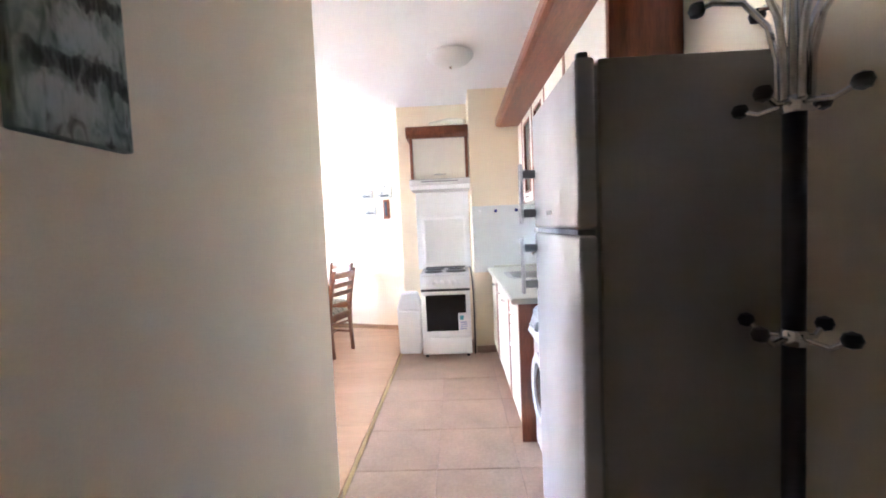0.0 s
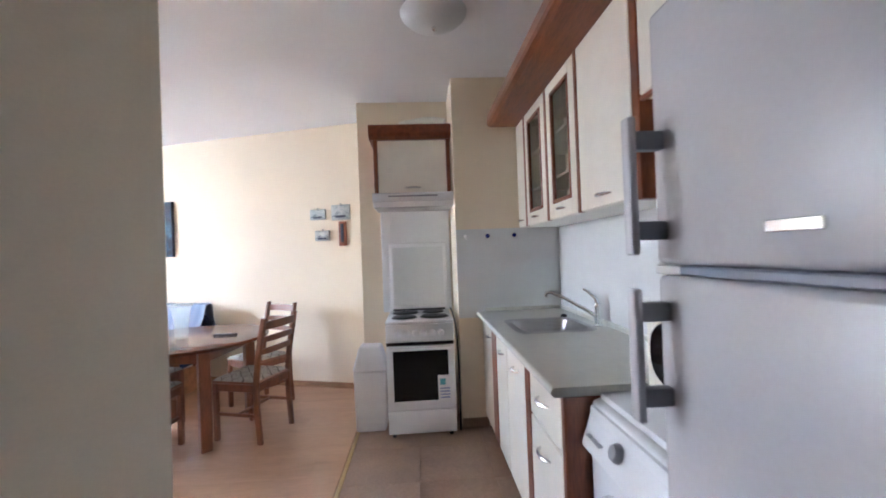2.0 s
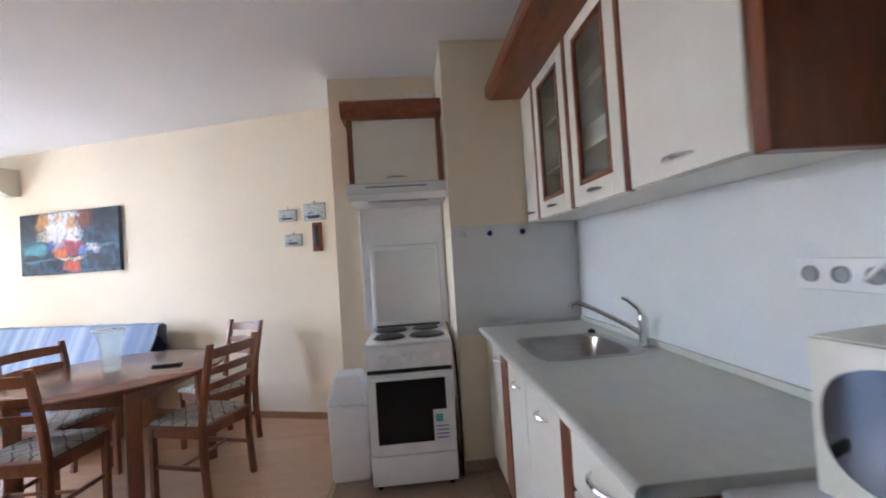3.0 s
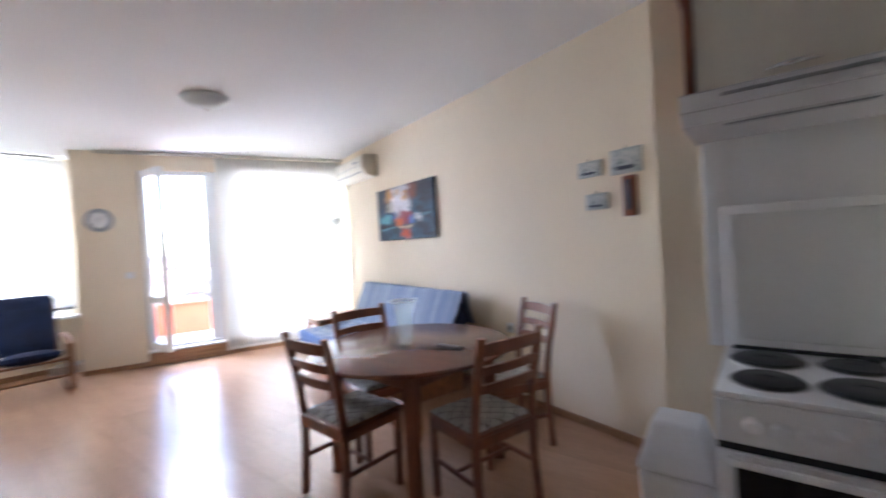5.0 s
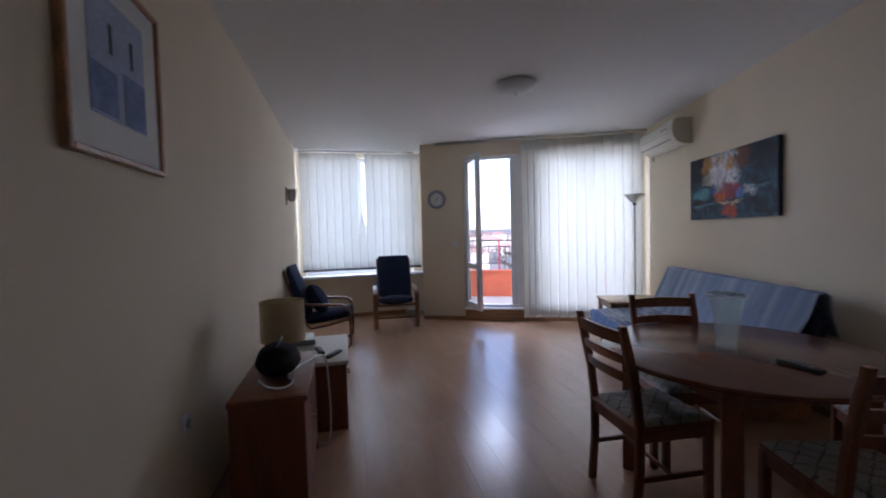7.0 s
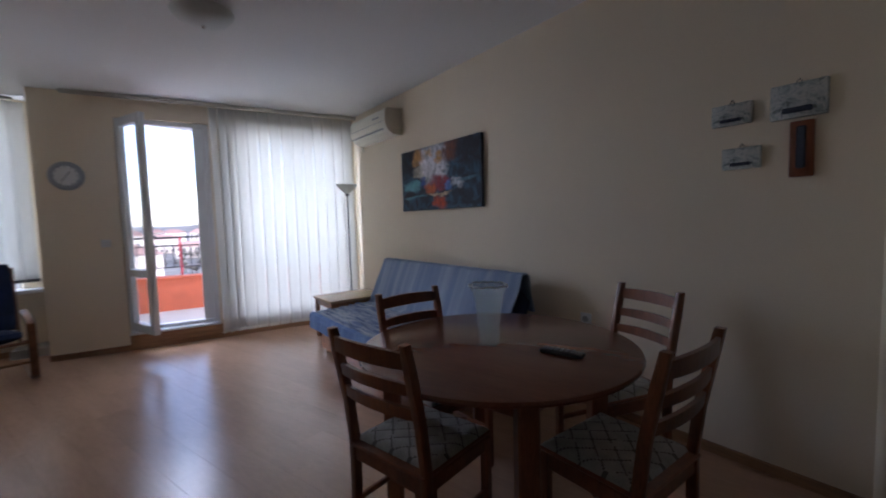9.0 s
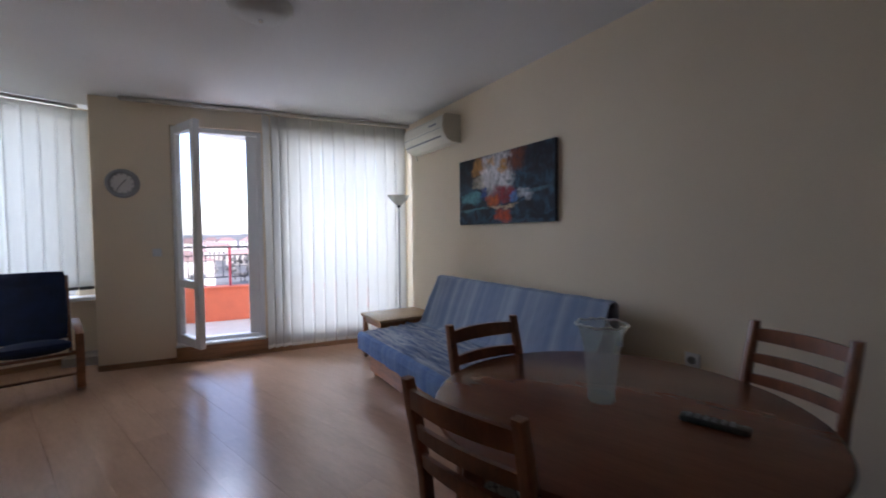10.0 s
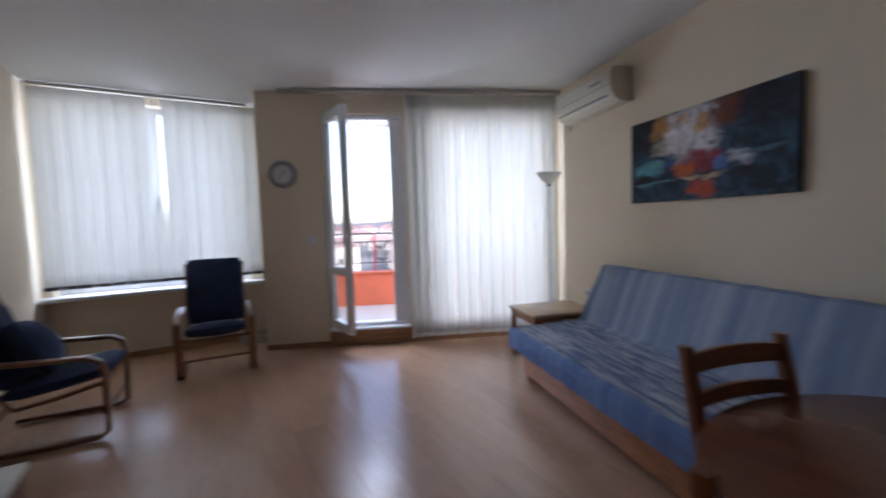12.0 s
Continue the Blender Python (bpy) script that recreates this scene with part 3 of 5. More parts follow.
def blind(name, m, length, drop, places, label):
    """places: offset along the rail, turn in degrees, kind of slat."""
    b = empty(name, m, label, "blind")
    box("rail", (-length, -0.022, -0.035), (0, 0.022, 0.0), RAILM, 0.005, b)
    flat = slat_mesh(drop, 0.127)
    first = mesh_ob("slat", flat, SLAT, parent=b, smooth=True)
    first.modifiers.new("thick", "SOLIDIFY").thickness = 0.0012
    used = False
    for x, turn, kind in places:
        if kind == "twist":
            o = mesh_ob("slat", slat_mesh(drop, 0.127, radians(86)), SLAT, parent=b, smooth=True)
            o.modifiers.new("thick", "SOLIDIFY").thickness = 0.0012
        elif not used:
            o, used = first, True
        else:
            o = first.copy()
            scene.collection.objects.link(o)
        o.matrix_basis = pose(-x, 0, -0.045, random.uniform(-0.25, 0.25), 0, turn)
        box("bottom_weight", (-0.058, -0.004, -drop - 0.03), (0.058, 0.008, -drop + 0.003), GAPDARK if drop < 2 else SLAT, 0.0, o)
    return b


places = [(0.115 + 0.1262 * i + random.uniform(-0.0012, 0.0012), random.uniform(0.5, 3.0) + (6 if i in (3, 7, 8) else 0), "") for i in range(11)]
places += [(1.475 + 0.088 * i, 40 + 6 * i, "") for i in range(3)]
blind("vertical_blind", win(0, -0.10, CEIL - 0.012), 2.95, 2.53, places, "cream fabric vertical blind drawn across the balcony window")
ALC_M = pose(-6.91, LEFT_Y + 0.05, CEIL - 0.012, 0, 0, -90)
places = [(0.07 + 0.1248 * i + random.uniform(-0.001, 0.001), random.uniform(0.5, 3.0) + (6 if i in (2, 4, 10) else 0), "twist" if i == 7 else "") for i in range(15)]
blind("vertical_blind", ALC_M, 1.80, 1.825, places, "cream fabric vertical blind hanging over the window sill")

# ---- kitchen ----


def bow_handle(parent, m, length=0.11):
    """A bowed metal pull; local x along it, -y towards the room."""
    pts = [(length * (i / 8 - 0.5), -0.026 * math.sin(math.pi * i / 8) ** 0.7 if 0 < i < 8 else 0.0, 0) for i in range(9)]
    return tube("handle", pts, [0.004, 0.006, 0.0075, 0.008, 0.008, 0.008, 0.0075, 0.006, 0.004], CHROME, parent, m, n=8)


# base cabinets; faces look towards -x
BX = 0.575
base = empty("kitchen_base_unit", pose(0, 0, 0), "cream kitchen base cabinets with cherry-wood ends and bowed metal handles", "cabinet")
box("carcass", (BX + 0.022, 2.64, 0.10), (RIGHT_X - 0.002, 4.415, 0.715), CABW, 0.002, base)
box("end_panel", (BX, 2.608, 0.0), (RIGHT_X - 0.002, 2.638, 0.845), CHERRY, 0.003, base)
box("plinth", (BX + 0.06, 2.64, 0.0), (BX + 0.08, 4.41, 0.10), CHERRYH, 0.002, base)
for y0, y1, z0, z1, hy, hz in ((4.02, 4.405, 0.105, 0.838, 4.06, 0.76), (3.545, 3.85, 0.105, 0.838, 3.66, 0.745), (3.135, 3.53, 0.105, 0.838, 3.30, 0.745),
                                   (2.645, 3.045, 0.635, 0.838, 2.845, 0.745), (2.645, 3.045, 0.105, 0.625, 2.845, 0.54)):
    d = box("drawer_front" if y1 < 3.1 else "door", (BX, y0, z0), (BX + 0.02, y1, z1), CABW, 0.004, base)
    bow_handle(d, pose(BX, hy, hz, 0, 0, -90), 0.13 if y1 < 3.1 else 0.10)
for y0, y1 in ((3.05, 3.13), (3.86, 4.01)):
    box("upright", (BX - 0.002, y0, 0.10), (BX + 0.02, y1, 0.84), CHERRY, 0.003, base)

top = empty("kitchen_counter", pose(0, 0, 0), "pale grey-green laminate counter with a rounded front edge", "counter")
bm = bmesh.new()
SX0, SX1, SY0, SY1 = 0.665, 1.075, 3.50, 3.95
for lo, hi in (((0.545, 2.60, 0.847), (SX0, 4.418, 0.88)), ((SX1, 2.60, 0.847), (RIGHT_X - 0.002, 4.418, 0.88)),
               ((SX0, 2.60, 0.847), (SX1, SY0, 0.88)), ((SX0, SY1, 0.847), (SX1, 4.418, 0.88))):
    add_box(bm, lo, hi)
bmesh.ops.remove_doubles(bm, verts=bm.verts, dist=0.0005)
mesh_ob("slab", bm, COUNTER, parent=top)
tube("edge", [(0.546, 2.60, 0.8635), (0.546, 4.417, 0.8635)], 0.0163, COUNTER, top, n=12)
box("upstand", (RIGHT_X - 0.022, 2.60, 0.881), (RIGHT_X - 0.003, 4.40, 0.91), COUNTER, 0.006, top, seg=2)
box("upstand", (0.60, 4.398, 0.881), (RIGHT_X - 0.024, 4.416, 0.905), COUNTER, 0.006, top, seg=2)

sink = empty("sink", pose(0, 0, 0), "stainless steel inset kitchen sink with a drainer rim", "sink")
bm = bmesh.new()
ob_, ib_, fl_ = [], [], []
for k in range(32):
    a = 2 * math.pi * k / 32
    cx, cy = (SX0 + SX1) / 2, (SY0 + SY1) / 2
    sgn = lambda t: math.copysign(abs(t) ** 0.35, t)
    c_, s_ = sgn(math.cos(a)), sgn(math.sin(a))
    ob_.append(bm.verts.new((cx + 0.235 * c_, cy + 0.255 * s_, 0.884)))
    ib_.append((bm.verts.new((cx + 0.195 * c_, cy + 0.215 * s_, 0.886)), bm.verts.new((cx + 0.185 * c_, cy + 0.205 * s_, 0.878))))
    fl_.append(bm.verts.new((cx + 0.155 * c_, cy + 0.175 * s_, 0.735)))
cv = bm.verts.new(((SX0 + SX1) / 2, (SY0 + SY1) / 2, 0.728))
for k in range(32):
    j = (k + 1) % 32
    bm.faces.new((ob_[k], ob_[j], ib_[j][0], ib_[k][0]))
    bm.faces.new((ib_[k][0], ib_[j][0], ib_[j][1], ib_[k][1]))
    bm.faces.new((ib_[k][1], ib_[j][1], fl_[j], fl_[k]))
    bm.faces.new((fl_[k], fl_[j], cv))
mesh_ob("bowl", bm, STEEL, parent=sink, smooth=True)
lathe("drain", [(0, 0.004), (0.03, 0.004), (0.04, 0.001), (0.042, -0.004)], CHROME, sink, pose((SX0 + SX1) / 2, (SY0 + SY1) / 2, 0.731))
lathe("plug", [(0, 0.02), (0.012, 0.018), (0.02, 0.008), (0.022, 0.0)], BLACK, sink, pose(1.06, 3.97, 0.886))
faucet = empty("faucet", pose(1.135, 3.60, 0.884), "chrome single-lever kitchen tap with a long spout", "faucet")
lathe("tap_body", [(0.028, 0), (0.028, 0.008), (0.021, 0.014), (0.020, 0.10), (0.023, 0.115), (0.019, 0.135), (0, 0.14)], CHROME, faucet)
tube("spout", [(0, 0, 0.05), (-0.05, 0.04, 0.09), (-0.16, 0.12, 0.16), (-0.22, 0.165, 0.19), (-0.245, 0.18, 0.185), (-0.252, 0.185, 0.165)], [0.012, 0.012, 0.011, 0.011, 0.012, 0.013], CHROME, faucet)
tube("lever", [(0, 0, 0.13), (-0.01, 0.01, 0.165), (-0.05, 0.03, 0.205), (-0.07, 0.04, 0.215)], [0.014, 0.012, 0.009, 0.007], CHROME, faucet, flat=0.7)

# wall cabinets
wc = empty("kitchen_wall_unit", pose(0, 0, 0), "cream wall cabinets with two glazed doors and cherry-wood trim", "cabinet")
FX, Z0, Z1 = 0.89, 1.512, 2.30
box("carcass", (FX + 0.022, 4.17, Z0), (RIGHT_X - 0.002, 4.418, Z1), CABW, 0.002, wc)
box("carcass", (FX + 0.022, 2.685, Z0), (RIGHT_X - 0.002, 3.19, Z1), CABW, 0.002, wc)
for lo, hi in (((FX + 0.022, 3.19, Z0), (RIGHT_X - 0.002, 4.17, Z0 + 0.018)), ((FX + 0.022, 3.19, Z1 - 0.018), (RIGHT_X - 0.002, 4.17, Z1)), ((RIGHT_X - 0.014, 3.19, Z0 + 0.018), (RIGHT_X - 0.002, 4.17, Z1 - 0.018))):
    box("carcass", lo, hi, CABW, 0.0, wc)
for z in (1.76, 2.02):
    box("shelf", (FX + 0.05, 3.20, z), (RIGHT_X - 0.016, 4.165, z + 0.016), CABW, 0.002, wc)
box("end_panel", (FX, 2.635, 1.505), (RIGHT_X - 0.002, 2.683, Z1), CHERRY, 0.003, wc)
for y0, y1 in ((3.185, 3.215), (3.665, 3.70), (4.165, 4.20)):
    box("upright", (FX - 0.002, y0, Z0), (FX + 0.021, y1, Z1), CHERRY, 0.003, wc)
for y0, y1 in ((4.205, 4.412), (2.688, 3.18)):
    d = box("door", (FX, y0, Z0 + 0.002), (FX + 0.02, y1, Z1 - 0.003), CABW, 0.004, wc)
    bow_handle(d, pose(FX, (y0 + y1) / 2 if y1 > 4 else 2.93, Z0 + 0.05, 0, 0, -90), 0.10 if y1 > 4 else 0.13)
for y0, y1 in ((3.22, 3.66), (3.705, 4.16)):
    bm = bmesh.new()
    z0, z1 = Z0 + 0.002, Z1 - 0.003
    for lo, hi in (((FX, y0, z0), (FX + 0.02, y0 + 0.075, z1)), ((FX, y1 - 0.075, z0), (FX + 0.02, y1, z1)), ((FX, y0 + 0.075, z0), (FX + 0.02, y1 - 0.075, z0 + 0.085)), ((FX, y0 + 0.075, z1 - 0.06), (FX + 0.02, y1 - 0.075, z1))):
        add_box(bm, lo, hi, 0.003)
    d = mesh_ob("door", bm, CABW, parent=wc)
    bm = bmesh.new()
    a0, a1, b0, b1 = y0 + 0.075, y1 - 0.075, z0 + 0.085, z1 - 0.06
    for lo, hi in (((FX - 0.004, a0, b0), (FX + 0.016, a0 + 0.022, b1)), ((FX - 0.004, a1 - 0.022, b0), (FX + 0.016, a1, b1)), ((FX - 0.004, a0 + 0.022, b0), (FX + 0.016, a1 - 0.022, b0 + 0.022)), ((FX - 0.004, a0 + 0.022, b1 - 0.022), (FX + 0.016, a1 - 0.022, b1))):
        add_box(bm, lo, hi, 0.004)
    mesh_ob("glazing_bead", bm, CHERRY, parent=d)
    pane("pane", (FX + 0.007, a0 + 0.02, b0 + 0.02), (FX + 0.011, a1 - 0.02, b1 - 0.02), d)
    bow_handle(d, pose(FX, (y0 + y1) / 2, z0 + 0.045, 0, 0, -90), 0.10)
# cabinet over the fridge, set higher
box("carcass", (FX + 0.022, 1.98, 1.85), (RIGHT_X - 0.002, 2.632, Z1), CABW, 0.002, wc)
box("end_panel", (FX, 1.945, 1.84), (RIGHT_X - 0.002, 1.977, Z1), CHERRY, 0.003, wc)
box("door", (FX, 1.985, 1.862), (FX + 0.02, 2.628, Z1 - 0.003), CABW, 0.004, wc)
box("door_edge", (FX - 0.001, 1.985, 1.842), (FX + 0.02, 2.628, 1.858), CHERRYH, 0.003, wc)
# crown moulding with a sloped profile
bm = bmesh.new()
prof = [(FX + 0.02, 2.302), (0.70, 2.30), (0.672, 2.312), (0.665, 2.33), (0.668, 2.385), (0.69, 2.395), (FX + 0.02, 2.395)]
ends = [[bm.verts.new((x, y, z)) for x, z in prof] for y in (1.93, 4.417)]
for k in range(len(prof)):
    j = (k + 1) % len(prof)
    bm.faces.new((ends[0][k], ends[0][j], ends[1][j], ends[1][k]))
bm.faces.new(ends[0]); bm.faces.new(ends[1][::-1])
mesh_ob("crown", bm, CHERRYH, parent=wc)

# tiled splash-back
splash = tagged(box("wall_splash_back", (0.3955, 4.414, 0.835), (RIGHT_X, 4.419, 1.515), SPLASH, 0.0015), kind="structure")
splash_side = tagged(box("wall_splash_back_east", (RIGHT_X - 0.006, 2.12, 0.835), (RIGHT_X - 0.001, 4.41, 1.512), SPLASH, 0.0015), kind="structure")
for x in (0.47, 0.636, 0.844):
    k = lathe("wall_hook", [(0, 0.020), (0.010, 0.019), (0.016, 0.012), (0.017, 0.006), (0.014, 0.0)], WHITE if x < 0.5 else BLUESP, None, pose(x, 4.402, 1.456 + 0.004, 90))
    tagged(k, "small round glazed stick-on hook on the tiles" if x > 0.5 else "small white stick-on hook on the tiles", "hook", "hooks on the splash-back")


def socket(m, n=1, label="white wall power socket"):
    s = empty("power_socket", m, label, "socket")
    box("plate", (-0.041 * n, -0.012, -0.041), (0.041 * n, 0, 0.041), WHITE, 0.005, s, seg=2)
    for i in range(n):
        x = (i - (n - 1) / 2) * 0.078
        lathe("outlet", [(0, 0.001), (0.017, 0.001), (0.019, 0.006), (0.021, 0.006), (0.022, 0.0)], GREYP, s, pose(x, -0.013, 0, 90), n=18)
    return s


socket(pose(RIGHT_X - 0.0065, 2.78, 1.225, 0, 0, -90), 3, "triple white power socket on the tiled wall")
socket(liv(0.99, 0.001, 0.60), 1, "white power socket on the cream wall")
socket(liv(3.95, 0.001, 0.55), 1, "white power socket on the cream wall by the sofa")
socket(pose(-2.1, LEFT_Y + 0.001, 0.56, 0, 0, 180), 1, "white power socket on the cream wall by the low cabinet")

# cooker
ck = empty("cooker", pose(0.092, 4.265, 0), "white free-standing electric cooker with four hot plates", "cooker")
box("body", (-0.248, 0.022, 0.03), (0.248, 0.58, 0.835), WHITE, 0.006, ck)
box("hob", (-0.25, 0.0, 0.836), (0.25, 0.585, 0.856), WHITE, 0.007, ck, seg=2)
box("control_panel", (-0.248, 0.002, 0.70), (0.248, 0.021, 0.834), WHITE, 0.005, ck)
bm = bmesh.new()
for lo, hi in (((-0.246, -0.004, 0.215), (-0.20, 0.02, 0.675)), ((0.20, -0.004, 0.215), (0.246, 0.02, 0.675)), ((-0.20, -0.004, 0.215), (0.20, 0.02, 0.275)), ((-0.20, -0.004, 0.64), (0.20, 0.02, 0.675))):
    add_box(bm, lo, hi, 0.003)
mesh_ob("oven_door", bm, WHITE, parent=ck)
box("oven_glass", (-0.202, 0.0, 0.272), (0.202, 0.016, 0.642), BLACKG, 0.0, ck)
box("door_gap", (-0.245, 0.012, 0.676), (0.245, 0.02, 0.70), BLACK, 0.0, ck)
box("handle", (-0.225, -0.04, 0.645), (0.225, -0.022, 0.668), WHITE, 0.007, ck, seg=2)
for x in (-0.21, 0.21):
    box("handle_foot", (x - 0.012, -0.024, 0.648), (x + 0.012, -0.002, 0.665), WHITE, 0.003, ck)
box("drawer", (-0.248, 0.0, 0.04), (0.248, 0.02, 0.205), WHITE, 0.006, ck, seg=2)
for i in range(6):
    lathe("knob", [(0.025, 0), (0.025, 0.004), (0.020, 0.008), (0.017, 0.028), (0, 0.03)], PVC, ck, pose(-0.155 + 0.062 * i, 0.002, 0.765, 90), n=16)
for x, y, r in ((-0.115, 0.15, 0.088), (0.115, 0.16, 0.10), (-0.115, 0.40, 0.10), (0.115, 0.41, 0.08)):
    lathe("hot_plate", [(r + 0.012, 0.0), (r + 0.010, 0.004), (r, 0.005), (r, 0.012), (r * 0.97, 0.014), (r * 0.3, 0.013), (r * 0.28, 0.011), (0, 0.011)], (HOTPL,), ck, pose(x, y, 0.856))
    lathe("plate_rim", [(r + 0.015, 0.0), (r + 0.013, 0.003), (r + 0.004, 0.003)], STEEL, ck, pose(x, y, 0.8565))
box("lid", (-0.245, 0.545, 0.862), (0.245, 0.562, 1.435), WHITE, 0.008, ck, seg=2)
box("lid_inset", (-0.215, 0.541, 0.90), (0.215, 0.5455, 1.40), SPLASH, 0.004, ck)
tube("lid_hinge", [(-0.22, 0.53, 0.868), (0.22, 0.53, 0.868)], 0.008, BLACK, ck)
lathe("vent_cap", [(0.028, 0), (0.028, 0.012), (0.018, 0.02), (0, 0.02)], BLACK, ck, pose(0.17, 0.50, 0.86))
box("sticker", (0.12, -0.0065, 0.26), (0.222, -0.0045, 0.455), PAPER, 0.0, ck)
box("sticker", (0.135, -0.008, 0.385), (0.175, -0.0065, 0.43), TEAL, 0.0, ck)
for i in range(4):
    box("print_bar", (0.135, -0.008, 0.29 + 0.022 * i), (0.205, -0.0068, 0.298 + 0.022 * i), INKB, 0.0, ck)
for x in (-0.21, 0.21):
    for y in (0.06, 0.53):
        lathe("foot", [(0.016, 0), (0.016, 0.03)], BLACK, ck, pose(x, y, 0.0), n=10)
tagged(tube("power_cable", smooth_path([(0.36, 4.84, 0.86), (0.366, 4.75, 0.85), (0.372, 4.5, 0.78), (0.374, 4.36, 0.6), (0.375, 4.33, 0.3), (0.374, 4.36, 0.008)]), 0.007, BLACK), "black power cable hanging down beside the cooker", "cable")
box("wall_panel_hood", (-0.22, 4.895, 0.84), (0.38, 4.917, 1.72), WHITE, 0.003)
tagged(bpy.data.objects["wall_panel_hood"], kind="structure")

# hood and its cabinet
hood = empty("cooker_hood", pose(0.077, 4.44, 1.715), "white slim extractor hood under a small cabinet", "hood")
bm = bmesh.new()
prof = [(0.0, 0.045), (0.0, 0.095), (0.02, 0.105), (0.476, 0.105), (0.476, 0.0), (0.06, 0.0)]
ends = [[bm.verts.new((x, y, z)) for y, z in prof] for x in (-0.312, 0.312)]
for k in range(len(prof)):
    j = (k + 1) % len(prof)
    bm.faces.new((ends[0][k], ends[0][j], ends[1][j], ends[1][k]))
bm.faces.new(ends[0]); bm.faces.new(ends[1][::-1])
mesh_ob("hood_body", bm, WHITE, parent=hood)
box("slot", (-0.19, -0.0035, 0.07), (0.19, 0.001, 0.082), GREYP, 0.002, hood)
box("lip", (-0.312, -0.012, 0.036), (0.312, 0.03, 0.045), WHITE, 0.002, hood)
box("filter", (-0.19, 0.10, -0.006), (0.19, 0.13, -0.001), GREYP, 0.0, hood)
hc = empty("hood_cabinet", pose(0.077, 4.55, 1.822), "small cream cabinet with cherry-wood sides above the hood", "cabinet")
box("side", (-0.305, 0.0, 0), (-0.275, 0.365, 0.435), CHERRY, 0.003, hc)
box("side", (0.275, 0.0, 0), (0.305, 0.365, 0.435), CHERRY, 0.003, hc)
box("door", (-0.272, 0.012, 0.002), (0.272, 0.032, 0.432), CABW, 0.004, hc)
box("back", (-0.274, 0.033, 0.002), (0.274, 0.365, 0.43), CABW, 0.0, hc)
bow_handle(hc, pose(0.0, 0.012, 0.05), 0.13)
bm = bmesh.new()
prof = [(0.0, 0.437), (-0.035, 0.455), (-0.05, 0.475), (-0.05, 0.535), (-0.04, 0.545), (0.36, 0.545), (0.36, 0.437)]
ends = [[bm.verts.new((x * s, y, z)) for y, z in prof] for x, s in ((-0.335, 1), (0.313, 1))]
for k in range(len(prof)):
    j = (k + 1) % len(prof)
    bm.faces.new((ends[0][k], ends[0][j], ends[1][j], ends[1][k]))
bm.faces.new(ends[0]); bm.faces.new(ends[1][::-1])
mesh_ob("crown", bm, CHERRYH, parent=hc)
duct = tube("vent_duct", [(-0.02, 4.78, 2.42), (0.08, 4.78, 2.435), (0.18, 4.78, 2.455), (0.28, 4.76, 2.45), (0.36, 4.74, 2.43)], [0.05, 0.052, 0.052, 0.052, 0.05], ACW, n=16)
tagged(duct, "white flexible vent pipe lying on the hood cabinet", "duct")

# bin
bn = empty("swing_bin", pose(-0.30, 4.52, 0), "white plastic swing-top waste bin", "bin")
bm = bmesh.new()
r = bmesh.ops.create_cube(bm, size=1.0, matrix=Matrix.Translation((0, 0.02, 0.23)) @ Matrix.Diagonal((0.25, 0.25, 0.46, 1)))
for v in bm.verts:
    k = 0.9 if v.co.z < 0.1 else 1.0
    v.co.x *= k
    v.co.y *= k
bmesh.ops.bevel(bm, geom=bm.edges[:], offset=0.02, segments=3, affect="EDGES", profile=0.5)
mesh_ob("bin_body", bm, BINM, parent=bn, smooth=True)
bm = bmesh.new()
add_box(bm, (-0.132, -0.112, 0.462), (0.132, 0.152, 0.64))
for v in bm.verts:
    if v.co.z > 0.6:
        v.co.x *= 0.62
        v.co.y = 0.02 + (v.co.y - 0.02) * 0.62
bmesh.ops.bevel(bm, geom=bm.edges[:], offset=0.018, segments=3, affect="EDGES", profile=0.5)
mesh_ob("lid", bm, BINM, parent=bn, smooth=True)

# washing machine
wm = empty("washing_machine", pose(0.625, 2.37, 0), "white front-loading washing machine beside the counter", "washing machine")
box("body", (0.03, -0.225, 0.02), (0.54, 0.225, 0.825), WHITE, 0.012, wm, seg=2)
box("top_panel", (0.07, -0.23, 0.826), (0.545, 0.23, 0.86), WHITE, 0.01, wm, seg=2)
bm = bmesh.new()
prof = [(0.0, 0.69), (0.0, 0.70), (0.045, 0.835), (0.069, 0.845), (0.069, 0.69)]
ends = [[bm.verts.new((x, y, z)) for x, z in prof] for y in (-0.226, 0.226)]
for k in range(len(prof)):
    j = (k + 1) % len(prof)
    bm.faces.new((ends[0][k], ends[0][j], ends[1][j], ends[1][k]))
bm.faces.new(ends[0]); bm.faces.new(ends[1][::-1])
bmesh.ops.bevel(bm, geom=bm.edges[:], offset=0.006, segments=2, affect="EDGES", profile=0.5)
mesh_ob("control_panel", bm, WHITE, parent=wm, smooth=True)
lathe("dial", [(0.028, 0), (0.028, 0.006), (0.02, 0.02), (0, 0.021)], GREYP, wm, pose(0.018, 0.0, 0.765, 0, -72))
lathe("porthole_ring", [(0.20, 0.0), (0.195, 0.02), (0.17, 0.03), (0.14, 0.022), (0.135, 0.0)], WHITE, wm, pose(0.03, 0, 0.42, 0, -90), n=36)
lathe("porthole_glass", [(0.0, 0.028), (0.07, 0.024), (0.12, 0.012), (0.136, 0.0)], BLACKG, wm, pose(0.03, 0, 0.42, 0, -90), n=36)
for i in range(3):
    box("print_bar", (-0.001, 0.09 + 0.035 * i, 0.74), (0.02, 0.115 + 0.035 * i, 0.744), GREYP, 0.0, wm)

